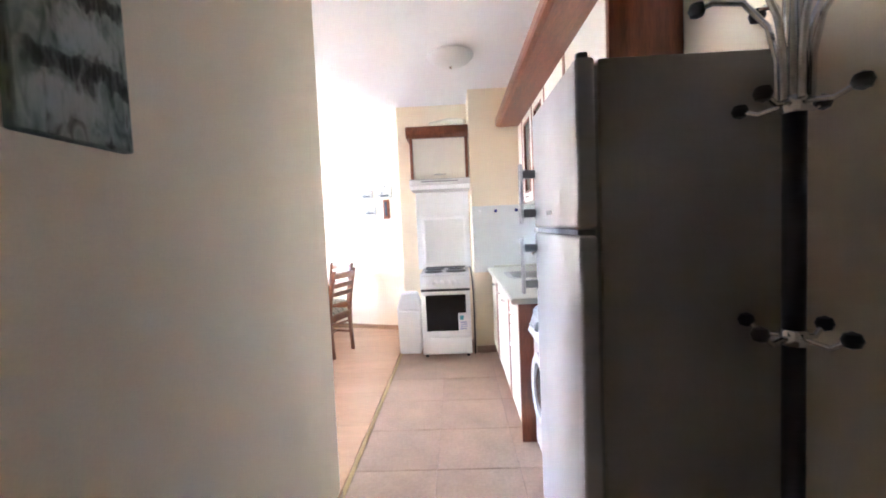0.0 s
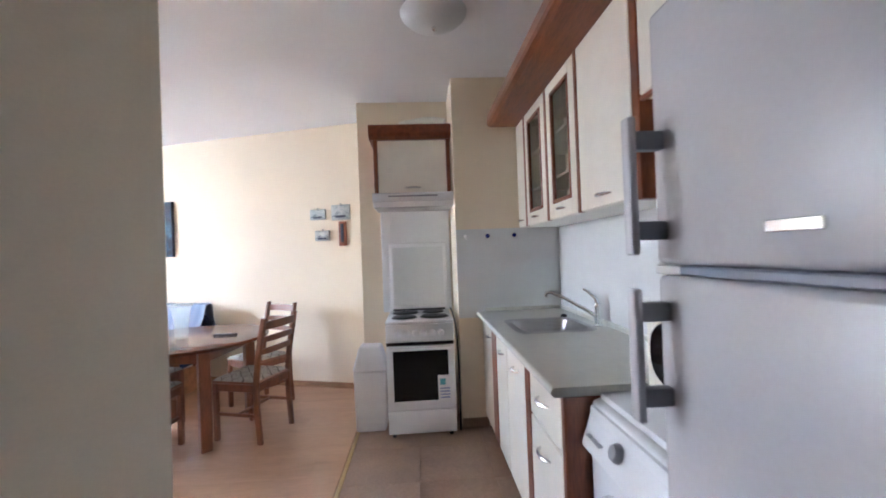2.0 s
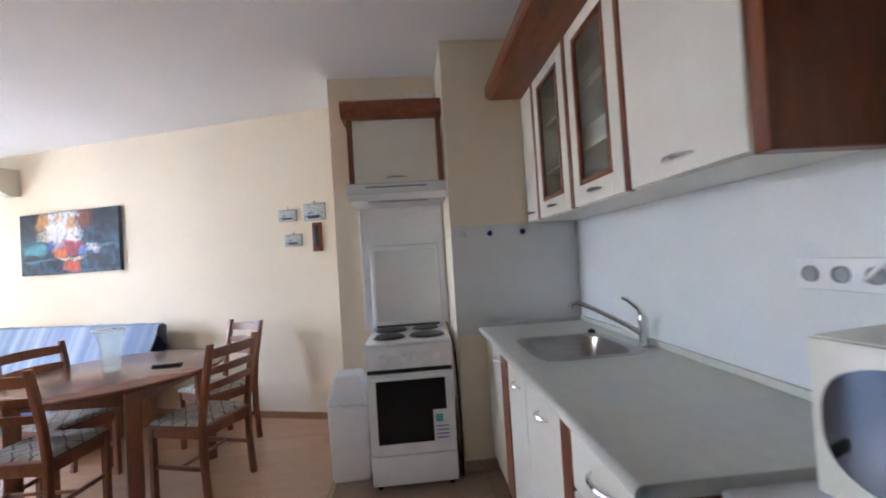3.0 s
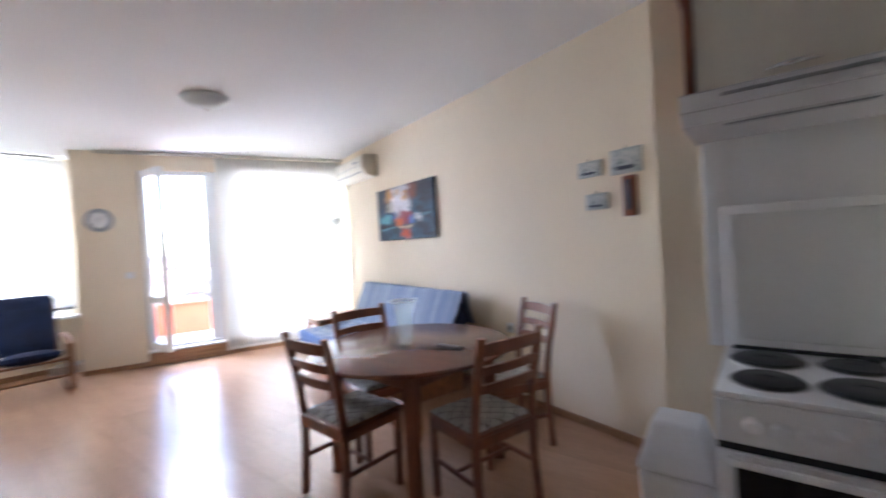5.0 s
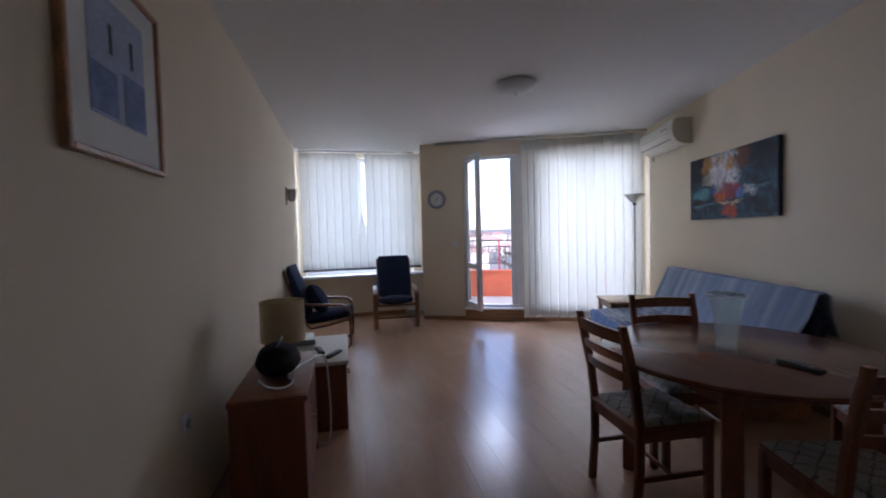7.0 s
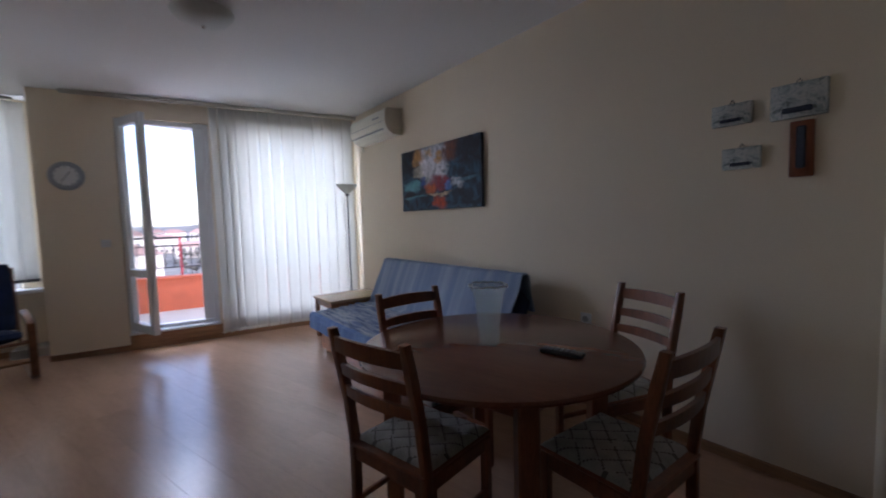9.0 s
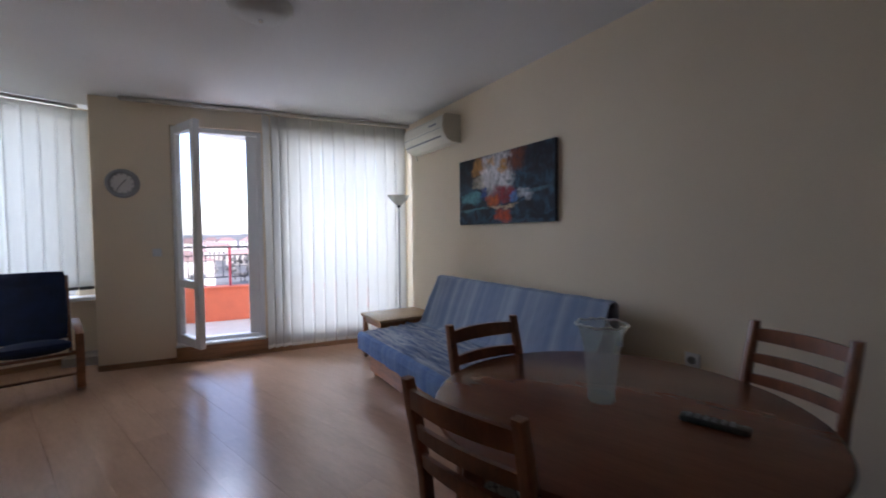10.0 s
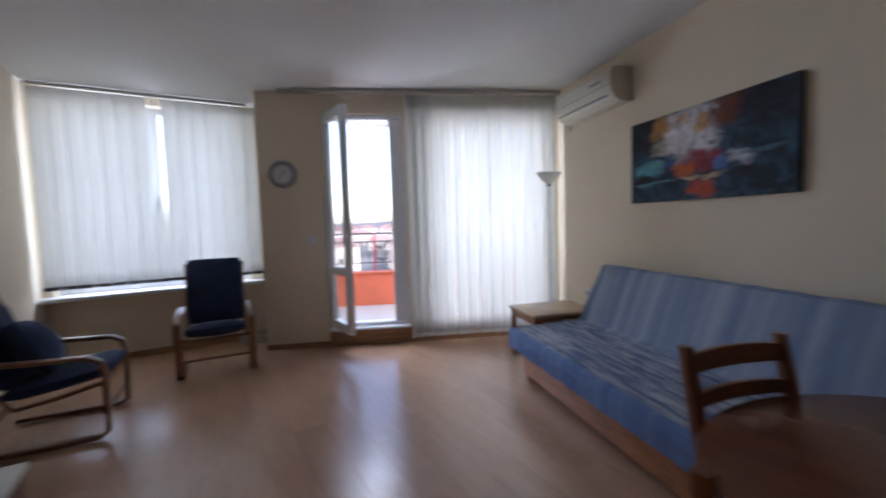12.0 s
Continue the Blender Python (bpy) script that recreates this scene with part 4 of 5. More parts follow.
# microwave, turned a little to the room; front faces local -x
mw = empty("microwave", pose(0.828, 2.535, 0.862, 0, 0, 10), "ivory microwave oven with a round dark door window", "microwave")
box("body", (0.012, -0.42, 0.012), (0.268, 0.0, 0.29), MWAVE, 0.008, mw, seg=2)
box("door", (0.0, -0.31, 0.016), (0.012, -0.002, 0.286), MWAVE, 0.005, mw, seg=2)
box("control_panel", (0.0, -0.418, 0.016), (0.012, -0.313, 0.286), MWAVE, 0.004, mw)
bm = bmesh.new()
vs = [bm.verts.new((-0.001, -0.156 + 0.135 * math.copysign(abs(math.cos(a)) ** 0.75, math.cos(a)), 0.15 + 0.105 * math.copysign(abs(math.sin(a)) ** 0.75, math.sin(a)))) for a in [2 * math.pi * k / 40 for k in range(40)]]
f_ = bm.faces.new(vs)
ex = bmesh.ops.extrude_face_region(bm, geom=[f_])
bmesh.ops.translate(bm, verts=[v for v in ex["geom"] if isinstance(v, bmesh.types.BMVert)], vec=(-0.004, 0, 0))
mesh_ob("window", bm, BLACKG, parent=mw)
for z in (0.08, 0.16):
    lathe("knob", [(0.026, 0), (0.024, 0.012), (0.018, 0.02), (0, 0.021)], GREYP, mw, pose(-0.0, -0.365, z, 0, -90))
for i in range(6):
    box("vent", (0.13 + 0.014 * i, -0.36, 0.288), (0.138 + 0.014 * i, -0.24, 0.2915), GREYP, 0.0, mw)
for x, y in ((0.04, -0.39), (0.04, -0.03), (0.24, -0.39), (0.24, -0.03)):
    lathe("foot", [(0.013, -0.002), (0.013, 0.014)], BLACK, mw, pose(x, y, 0), n=10)
tagged(tube("power_cable", smooth_path([(1.176, 2.70, 1.225), (1.14, 2.69, 1.22), (1.13, 2.62, 1.27), (1.12, 2.52, 1.25), (1.12, 2.44, 1.19), (1.15, 2.47, 1.13), (1.172, 2.50, 1.0), (1.172, 2.50, 0.87)]), 0.005, WHITE), "thin white cable from the wall socket", "cable")
wbottle = lathe("glass_jar", [(0, 0), (0.035, 0), (0.036, 0.05), (0.03, 0.07), (0.03, 0.075), (0, 0.078)], TEAL, None, pose(1.00, 2.26, 1.1535))
tagged(wbottle, "small teal-lidded jar on top of the microwave", "jar")

# fridge
fr = empty("fridge", pose(0.577, 1.37, 0), "tall silver-white fridge-freezer with two bar handles", "fridge")
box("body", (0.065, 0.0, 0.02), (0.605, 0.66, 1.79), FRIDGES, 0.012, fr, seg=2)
for z0, z1 in ((0.06, 1.285), (1.305, 1.795)):
    d = box("door", (0.0, -0.003, z0), (0.058, 0.663, z1), FRIDGEF, 0.014, fr, seg=3)
    h0, h1 = (1.012, 1.262) if z0 < 1 else (1.325, 1.585)
    box("handle", (-0.070, 0.618, h0), (-0.054, 0.648, h1), FRIDGEF, 0.005, d, seg=3)
    for z in (h0 + 0.045, h1 - 0.045):
        box("handle_foot", (-0.055, 0.621, z - 0.018), (0.002, 0.645, z + 0.018), GREYP, 0.004, d, seg=2)
box("seam_trim", (-0.002, 0.0, 1.287), (0.05, 0.66, 1.303), mat("blue_grey_trim", (0.30, 0.34, 0.41), 0.35, var=0.03), 0.003, fr)
box("gasket", (0.057, 0.01, 0.08), (0.066, 0.65, 1.77), GREYP, 0.0, fr)
lathe("hinge", [(0.018, 0), (0.018, 0.02), (0, 0.022)], GREYP, fr, pose(0.03, 0.035, 1.793))
box("badge", (-0.0035, 0.318, 1.354), (0.0, 0.400, 1.371), CHROME, 0.0015, fr)
box("seam_cap", (-0.004, 0.585, 1.2865), (0.02, 0.661, 1.3035), WHITE, 0.004, fr, seg=2)

# ---- hall ----
cs = empty("coat_stand", pose(0.965, 1.09, 0), "black and chrome coat stand with ball-tipped hooks", "coat stand")
lathe("base", [(0, 0.02), (0.06, 0.03), (0.16, 0.016), (0.165, 0.006), (0.16, 0.0)], BLACK, cs)
lathe("pole", [(0.022, 0.02), (0.022, 1.56)], BLACK, cs, n=20)
lathe("upper_pole", [(0.022, 1.56), (0.023, 1.57), (0.021, 1.80), (0.016, 1.86), (0, 1.865)], CHROME, cs, n=20)
for z in (1.56, 1.05):
    lathe("collar", [(0.023, -0.018), (0.026, -0.014), (0.026, 0.014), (0.023, 0.018)], CHROME, cs, pose(0, 0, z))
for z, reach, rise, n, ph in ((1.575, 0.112, 0.0, 4, 25), (1.06, 0.105, 0.008, 4, 20)):
    for k in range(n):
        a = radians(ph + 360 / n * k)
        c_, s_ = math.cos(a), math.sin(a)
        tube("hook", [(0.02 * c_, 0.02 * s_, z - 0.01), (0.07 * c_, 0.07 * s_, z - 0.018), (reach * c_, reach * s_, z + rise)], 0.006, CHROME, cs, n=8)
        lathe("ball", [(0, -0.019), (0.014, -0.013), (0.019, 0), (0.014, 0.013), (0, 0.019)], BLACK, cs, pose(reach * c_, reach * s_, z + rise), n=14)
for k in range(6):
    a = radians(15 + 60 * k)
    c_, s_ = math.cos(a), math.sin(a)
    pts = [(0.028 * c_, 0.028 * s_, 1.57), (0.03 * c_, 0.03 * s_, 1.66), (0.045 * c_, 0.045 * s_, 1.74), (0.09 * c_, 0.09 * s_, 1.81), (0.15 * c_, 0.15 * s_, 1.835), (0.18 * c_, 0.18 * s_, 1.832)]
    tube("hook", pts, 0.007, CHROME, cs, n=8)
    lathe("ball", [(0, -0.02), (0.015, -0.014), (0.02, 0), (0.015, 0.014), (0, 0.02)], BIRCH if k == 3 else BLACK, cs, pose(0.185 * c_, 0.185 * s_, 1.832), n=14)
hp = empty("wall_picture", pose(HALL_X + 0.001, 0.82, 1.687, 0, 0, 90), "small grey-green abstract canvas on the hall wall", "picture")
box("canvas", (-0.105, -0.022, -0.195), (0.105, 0.0, 0.20), GREENART, 0.003, hp)
box("back_frame", (-0.103, -0.001, -0.193), (0.103, 0.0, 0.198), INKD, 0.0, hp)

# ---- dining place ----
TC = Vector((-1.755, 4.635))
tb = empty("dining_table", pose(TC.x, TC.y, 0), "round stained-wood dining table with four square legs", "table")
lathe("table_top", [(0, 0.715), (0.585, 0.715), (0.602, 0.722), (0.606, 0.732), (0.602, 0.742), (0.59, 0.746), (0, 0.746)], PINET, tb, n=64)
for k in range(4):
    a = radians(-49 + 90 * k)
    m = pose(0.47 * math.cos(a), 0.47 * math.sin(a), 0, 0, 0, -49 + 90 * k)
    box("leg", (-0.038, -0.038, 0), (0.038, 0.038, 0.714), PINE, 0.006, tb, m)
    b = radians(-4 + 90 * k)
    box("apron", (-0.012, -0.29, 0.62), (0.012, 0.29, 0.714), PINE, 0.003, tb, pose(0.333 * math.cos(b), 0.333 * math.sin(b), 0, 0, 0, -4 + 90 * k))


def chair_at(m):
    """Ladder-back chair; origin under the top of the back, seat towards +y."""
    c = empty("dining_chair", m, "stained-wood ladder-back dining chair with a quilted cushion", "chair", "chairs round the dining table")
    for x in (-0.19, 0.19):
        bm = bmesh.new()
        zs = [(0.0, 0.055), (0.25, 0.075), (0.45, 0.075), (0.62, 0.055), (0.80, 0.02), (0.915, -0.006)]
        rings = []
        for z, y in zs:
            h = 0.019 if z < 0.85 else 0.016
            rings.append([bm.verts.new((x + a, y + b, z)) for a, b in ((-0.015, -h), (0.015, -h), (0.015, h), (-0.015, h))])
        for r0, r1 in zip(rings, rings[1:]):
            for k in range(4):
                bm.faces.new((r0[k], r0[(k + 1) % 4], r1[(k + 1) % 4], r1[k]))
        bm.faces.new(rings[0][::-1]); bm.faces.new(rings[-1])
        bmesh.ops.bevel(bm, geom=[e for e in bm.edges if abs((e.verts[0].co - e.verts[1].co).z) > 0.05], offset=0.005, segments=2, affect="EDGES", profile=0.5)
        mesh_ob("back_post", bm, PINE, parent=c, smooth=True)
        box("leg", (x - 0.018, 0.41, 0), (x + 0.018, 0.446, 0.43), PINE, 0.005, c)
        box("stretcher", (x - 0.009, 0.09, 0.19), (x + 0.009, 0.412, 0.215), PINE, 0.004, c)
        box("rail", (x - 0.011, 0.09, 0.375), (x + 0.011, 0.412, 0.43), PINE, 0.003, c)
    box("rail", (-0.172, 0.418, 0.375), (0.172, 0.438, 0.43), PINE, 0.003, c)
    box("rail", (-0.175, 0.062, 0.375), (0.175, 0.084, 0.43), PINE, 0.003, c)
    box("stretcher", (-0.182, 0.24, 0.193), (0.182, 0.258, 0.212), PINE, 0.004, c)
    for z0, z1, y in ((0.83, 0.885, 0.004), (0.735, 0.775, 0.028), (0.645, 0.685, 0.046)):
        bm = bmesh.new()
        n = 8
        rows = []
        for i in range(n + 1):
            x = -0.177 + 0.354 * i / n
            dy = -0.022 * (1 - (x / 0.177) ** 2)
            up = 0.006 * (1 - (x / 0.177) ** 2)
            rows.append([bm.verts.new((x, y + dy + b, zz)) for zz, b in ((z0, 0.004), (z0, -0.012), (z1 + up, -0.016), (z1 + up, 0.0))])
        for r0, r1 in zip(rows, rows[1:]):
            for k in range(4):
                bm.faces.new((r0[k], r0[(k + 1) % 4], r1[(k + 1) % 4], r1[k]))
        bm.faces.new(rows[0][::-1]); bm.faces.new(rows[-1])
        mesh_ob("slat", bm, PINE, parent=c)
    box("seat", (-0.20, 0.05, 0.431), (0.20, 0.455, 0.447), PINE, 0.005, c)
    # quilted pad: diamonds swell between the stitch lines
    bm = bmesh.new()
    n = 42
    g = [[None] * (n + 1) for _ in range(n + 1)]
    for i in range(n + 1):
        for j in range(n + 1):
            s, t = i / n, j / n
            x, y = -0.195 + 0.39 * s, 0.085 + 0.365 * t
            a, b = (x + y) / 0.047, (x - y) / 0.047
            q = min(abs(math.sin(a * math.pi / 2)), abs(math.sin(b * math.pi / 2)))
            e = min(1, 12 * min(s, 1 - s, t, 1 - t))
            g[i][j] = bm.verts.new((x, y, 0.448 + 0.018 * e ** 0.5 + 0.007 * e * q ** 0.5))
    for i in range(n):
        for j in range(n):
            f = bm.faces.new((g[i][j], g[i + 1][j], g[i + 1][j + 1], g[i][j + 1]))
            x, y = f.calc_center_median().xy
            a, b = (x + y) / 0.047, (x - y) / 0.047
            f.material_index = 1 if min(abs(math.sin(a * math.pi / 2)), abs(math.sin(b * math.pi / 2))) < 0.14 else 0
    mesh_ob("cushion", bm, (CUSH, PIPING), parent=c, smooth=True)
    return c


def chair_pose(p, q):
    """Pose from the two tops of the back, the left one first when seen from behind."""
    p, q = Vector(p), Vector(q)
    mid, d = (p + q) / 2, (q - p)
    return pose(mid.x, mid.y, 0, 0, 0, math.degrees(math.atan2(d.y, d.x)))


CH = [((-2.105, 4.015), (-1.712, 3.990)), ((-2.335, 4.98), (-2.444, 4.578)), ((-0.92, 4.70), (-1.043, 4.30))[::-1], ((-1.105, 5.31), (-1.435, 5.53))]
first_chair = chair_at(chair_pose(*CH[0]))
for p, q in CH[1:]:
    copy_thing(first_chair, chair_pose(p, q))

vase = empty("glass_vase", pose(-1.775, 4.612, 0.7465), "tall flared clear crackle-glass vase on the table", "vase")
bm = bmesh.new()
prof = [(0.042, 0.0), (0.044, 0.02), (0.05, 0.10), (0.060, 0.18), (0.070, 0.235), (0.086, 0.262), (0.080, 0.266), (0.064, 0.238), (0.054, 0.18), (0.045, 0.10), (0.038, 0.03), (0.0, 0.028)]
rings = []
n = 32
for i, (r, z) in enumerate(prof[:-1]):
    row = []
    for k in range(n):
        a = 2 * math.pi * k / n
        rr = r * (1 + 0.018 * math.sin(4 * a) * (z / 0.26)) + 0.0015 * noise.noise(Vector((math.cos(a) * 6, math.sin(a) * 6, z * 40)))
        zz = z + (0.004 * math.sin(11 * a + math.sin(3 * a)) if z > 0.24 else 0)
        row.append(bm.verts.new((rr * math.cos(a), rr * math.sin(a), zz)))
    rings.append(row)
for a_, b_ in zip(rings, rings[1:]):
    for k in range(n):
        bm.faces.new((a_[k], a_[(k + 1) % n], b_[(k + 1) % n], b_[k]))
bm.faces.new(rings[0][::-1]); bm.faces.new(rings[-1])
vb = mesh_ob("vase_body", bm, VASEG, parent=vase, smooth=True)
# pale ring added along the lip to stand in for its white sparkle
rim_glint_pts = [((0.083 + 0.003 * math.sin(7 * a)) * math.cos(a), (0.083 + 0.003 * math.sin(7 * a)) * math.sin(a), 0.264 + 0.003 * math.sin(11 * a + math.sin(3 * a))) for a in [2 * math.pi * k / 72 for k in range(73)]]
tube("rim", rim_glint_pts, 0.0035, LAMPG, vase, n=6)
lathe("glass_foot", [(0, 0.001), (0.043, 0.001), (0.046, 0.006), (0.045, 0.016), (0.038, 0.022), (0, 0.022)], VASEG, vase)
rc = empty("remote_control", pose(-1.45, 4.63, 0.7465, 0, 0, 0), "dark grey remote control lying on the table", "remote control")
box("remote_body", (-0.088, -0.022, 0), (0.088, 0.022, 0.018), RCGREY, 0.006, rc, seg=2)
for i in range(6):
    for j in (-1, 0, 1):
        box("button", (-0.07 + 0.022 * i, j * 0.012 - 0.004, 0.0175), (-0.06 + 0.022 * i, j * 0.012 + 0.004, 0.0205), GREYP, 0.0, rc)

# ---- sofa bed, local x along the wall (away from the windows), y into the wall ----
so = empty("sofa_bed", liv(2.42, 0.0, 0), "sofa bed under a faded blue striped throw with a wooden base", "sofa")
SL = 1.055


def cloth(name, prof, x0, x1, material, amp=0.012, n=56, seed=0.0):
    """A draped sheet: a side profile swept along x with folds."""
    bm = bmesh.new()
    pts = []
    for a, b in zip(prof, prof[1:]):
        for k in range(12):
            pts.append((a[0] + (b[0] - a[0]) * k / 12, a[1] + (b[1] - a[1]) * k / 12))
    pts.append(prof[-1])
    g = []
    for i in range(n + 1):
        x = x0 + (x1 - x0) * i / n
        row = []
        for j, (y, z) in enumerate(pts):
            f = noise.noise(Vector((x * 7 + seed, j * 0.08, seed))) + 0.6 * noise.noise(Vector((x * 17 + seed + j * 0.17, j * 0.2, seed + 4)))
            if seed:
                f = 0.25 * f + 0.9 - 2.2 * abs(noise.noise(Vector((x * 3, y * 30 + 2.2 * noise.noise(Vector((x * 3, y * 3, 0))), z * 6))))
            low = max(0.0, 1 - z / 0.42)
            y0, z0 = pts[max(0, j - 1)]
            y1, z1 = pts[min(len(pts) - 1, j + 1)]
            t = Vector((y1 - y0, z1 - z0)).normalized()
            k = amp * f * (1 + low)
            if not seed and z > 0.44:  # drape: pulled folds near the far end, a loose flap at the window end
                end = max(0.0, 1 - (x1 - x) / 0.55)
                slant = (x1 - x) * 9 + (0.9 - z) * 14
                k += 0.012 * end * math.sin(slant) * min(1.0, max(0.0, (0.86 - z) * 6))
                near = math.exp(-(((x - x0) / 0.13) ** 2))
                k += near * max(0.0, 0.84 - z) * (0.16 + 0.05 * math.sin((x - x0) * 70 + z * 4))
            flap = near * max(0.0, 0.84 - z) * 0.42 if not seed and z > 0.44 else 0.0
            row.append(bm.verts.new((x - flap + 0.008 * f * low, y - t.y * k, z + t.x * k)))
        g.append(row)
    for i in range(n):
        for j in range(len(pts) - 1):
            bm.faces.new((g[i][j], g[i + 1][j], g[i + 1][j + 1], g[i][j + 1]))
    o = mesh_ob(name, bm, material, parent=so, smooth=True)
    sm = o.modifiers.new("thick", "SOLIDIFY")
    sm.thickness = 0.006
    return o


# throw over the back and over the seat
cloth("throw", [(-0.10, 0.60), (-0.145, 0.872), (-0.175, 0.898), (-0.22, 0.885), (-0.32, 0.66), (-0.40, 0.45), (-0.46, 0.435)], -SL + 0.06, SL, THROW, 0.005, 120)
cloth("throw", [(-1.03, 0.412), (-1.06, 0.40), (-1.072, 0.35), (-1.065, 0.255)], -SL, SL + 0.01, HEM, 0.005, 160)
cloth("throw", [(-0.43, 0.435), (-0.60, 0.425), (-0.80, 0.42), (-0.99, 0.415), (-1.045, 0.395), (-1.05, 0.36)], -SL, SL + 0.01, THROWCREASE, 0.015, 190, seed=3.0)
bk = pad("back_mattress", (-SL + 0.02, -0.06, -0.30), (SL + 0.03, 0.06, 0.27), NAVY, so, pose(0, -0.235, 0.60, -22), 0.01, 16, 8)
pad("seat_mattress", (-SL + 0.01, -1.035, 0.27), (SL, -0.36, 0.375), NAVY, so, None, 0.0, 16, 8)
box("base_front", (-0.97, -0.985, 0.05), (0.97, -0.96, 0.262), ORANGEW, 0.006, so)
box("base_box", (-0.86, -0.944, 0.06), (0.86, -0.30, 0.26), BIRCH, 0.004, so)
for x in (-0.94, 0.94):
    box("base_end", (x - 0.02, -0.955, 0.0), (x + 0.02, -0.18, 0.262), BIRCH, 0.008, so)
    tube("back_strut", [(x, -0.30, 0.24), (x, -0.20, 0.5), (x, -0.12, 0.80)], 0.014, PINE, so)

st = empty("side_table", liv(3.78, 0.50, 0), "low wooden side table at the end of the sofa", "table")
# paler than the birch legs: the top's pale reflection is put into its colour
box("table_top", (-0.26, -0.33, 0.445), (0.26, 0.33, 0.475), mat("birch_top_sheen", (0.60, 0.42, 0.25), 0.25, var=0.08, stretch=(2, 12, 12)), 0.006, st, seg=2)
for x in (-0.225, 0.225):
    for y in (-0.29, 0.29):
        box("leg", (x - 0.022, y - 0.022, 0), (x + 0.022, y + 0.022, 0.444), BIRCH, 0.004, st)
    box("apron", (x - 0.008, -0.268, 0.38), (x + 0.008, 0.268, 0.444), BIRCH, 0.002, st)
for y in (-0.29, 0.29):
    box("apron", (-0.203, y - 0.008, 0.38), (0.203, y + 0.008, 0.444), BIRCH, 0.002, st)

fl = empty("floor_lamp", liv(4.30, 0.235, 0), "slim grey uplighter floor lamp with a white bowl", "lamp")
lathe("base", [(0, 0.03), (0.03, 0.03), (0.115, 0.014), (0.12, 0.005), (0.118, 0)], GREYP, fl)
lathe("pole", [(0.010, 0.03), (0.010, 0.95), (0.013, 0.955), (0.013, 0.985), (0.010, 0.99), (0.010, 1.68)], GREYP, fl, n=12)
lathe("shade", [(0.02, 1.665), (0.045, 1.685), (0.09, 1.725), (0.128, 1.775), (0.131, 1.785), (0.126, 1.785), (0.085, 1.735), (0.03, 1.70), (0, 1.70)], LAMPB, fl)
lathe("collar", [(0.012, 1.64), (0.022, 1.65), (0.024, 1.672), (0.012, 1.68)], BLACK, fl, n=14)

# air conditioner
ac = empty("air_conditioner", liv(3.74, 0.0, 2.25), "white split air conditioner with a yellow-brown end cap", "air conditioner")
bm = bmesh.new()
prof = [(-0.002, 0.0), (-0.10, 0.0), (-0.165, 0.03), (-0.205, 0.09), (-0.215, 0.15), (-0.205, 0.245), (-0.18, 0.275), (-0.002, 0.28)]
ends = [[bm.verts.new((x, y, z)) for y, z in prof] for x in (-0.44, 0.43)]
for k in range(len(prof)):
    j = (k + 1) % len(prof)
    bm.faces.new((ends[0][k], ends[0][j], ends[1][j], ends[1][k]))
bm.faces.new(ends[0]); bm.faces.new(ends[1][::-1])
bmesh.ops.bevel(bm, geom=bm.edges[:], offset=0.006, segments=2, affect="EDGES", profile=0.5)
mesh_ob("housing", bm, ACW, parent=ac, smooth=True)
bm = bmesh.new()
ends = [[bm.verts.new((x, y * 1.01, z)) for y, z in prof] for x in (0.4305, 0.442)]
for k in range(len(prof)):
    j = (k + 1) % len(prof)
    bm.faces.new((ends[0][k], ends[0][j], ends[1][j], ends[1][k]))
bm.faces.new(ends[0]); bm.faces.new(ends[1][::-1])
mesh_ob("end_cap", bm, ACSIDE, parent=ac)
box("louvre", (-0.40, -0.20, 0.05), (0.37, -0.188, 0.062), GREYP, 0.0, ac, pose(0, -0.008, 0, 0))
box("flap", (-0.41, -0.17, 0.012), (0.38, -0.11, 0.02), ACW, 0.002, ac, pose(0, -0.01, -0.02, -18))
box("panel_line", (-0.41, -0.2175, 0.135), (0.40, -0.2145, 0.139), GREYP, 0.0, ac)
box("label_mark", (0.16, -0.2185, 0.185), (0.30, -0.2065, 0.2), GREYP, 0.0, ac)
tube("pipe", [(-0.445, -0.05, 0.08), (-0.475, -0.05, 0.07), (-0.49, -0.03, 0.02), (-0.49, -0.02, -0.05)], 0.012, ACW, ac)

pt = empty("canvas_painting", liv(2.633, 0.001, 1.722), "abstract harbour painting in blue, red and white on canvas", "painting")
box("canvas", (-0.645, -0.035, -0.315), (0.645, 0.0, 0.315), HARBOUR, 0.003, pt)
box("canvas_edge", (0.6455, -0.034, -0.314), (0.648, -0.001, 0.314), INKD, 0.0, pt)

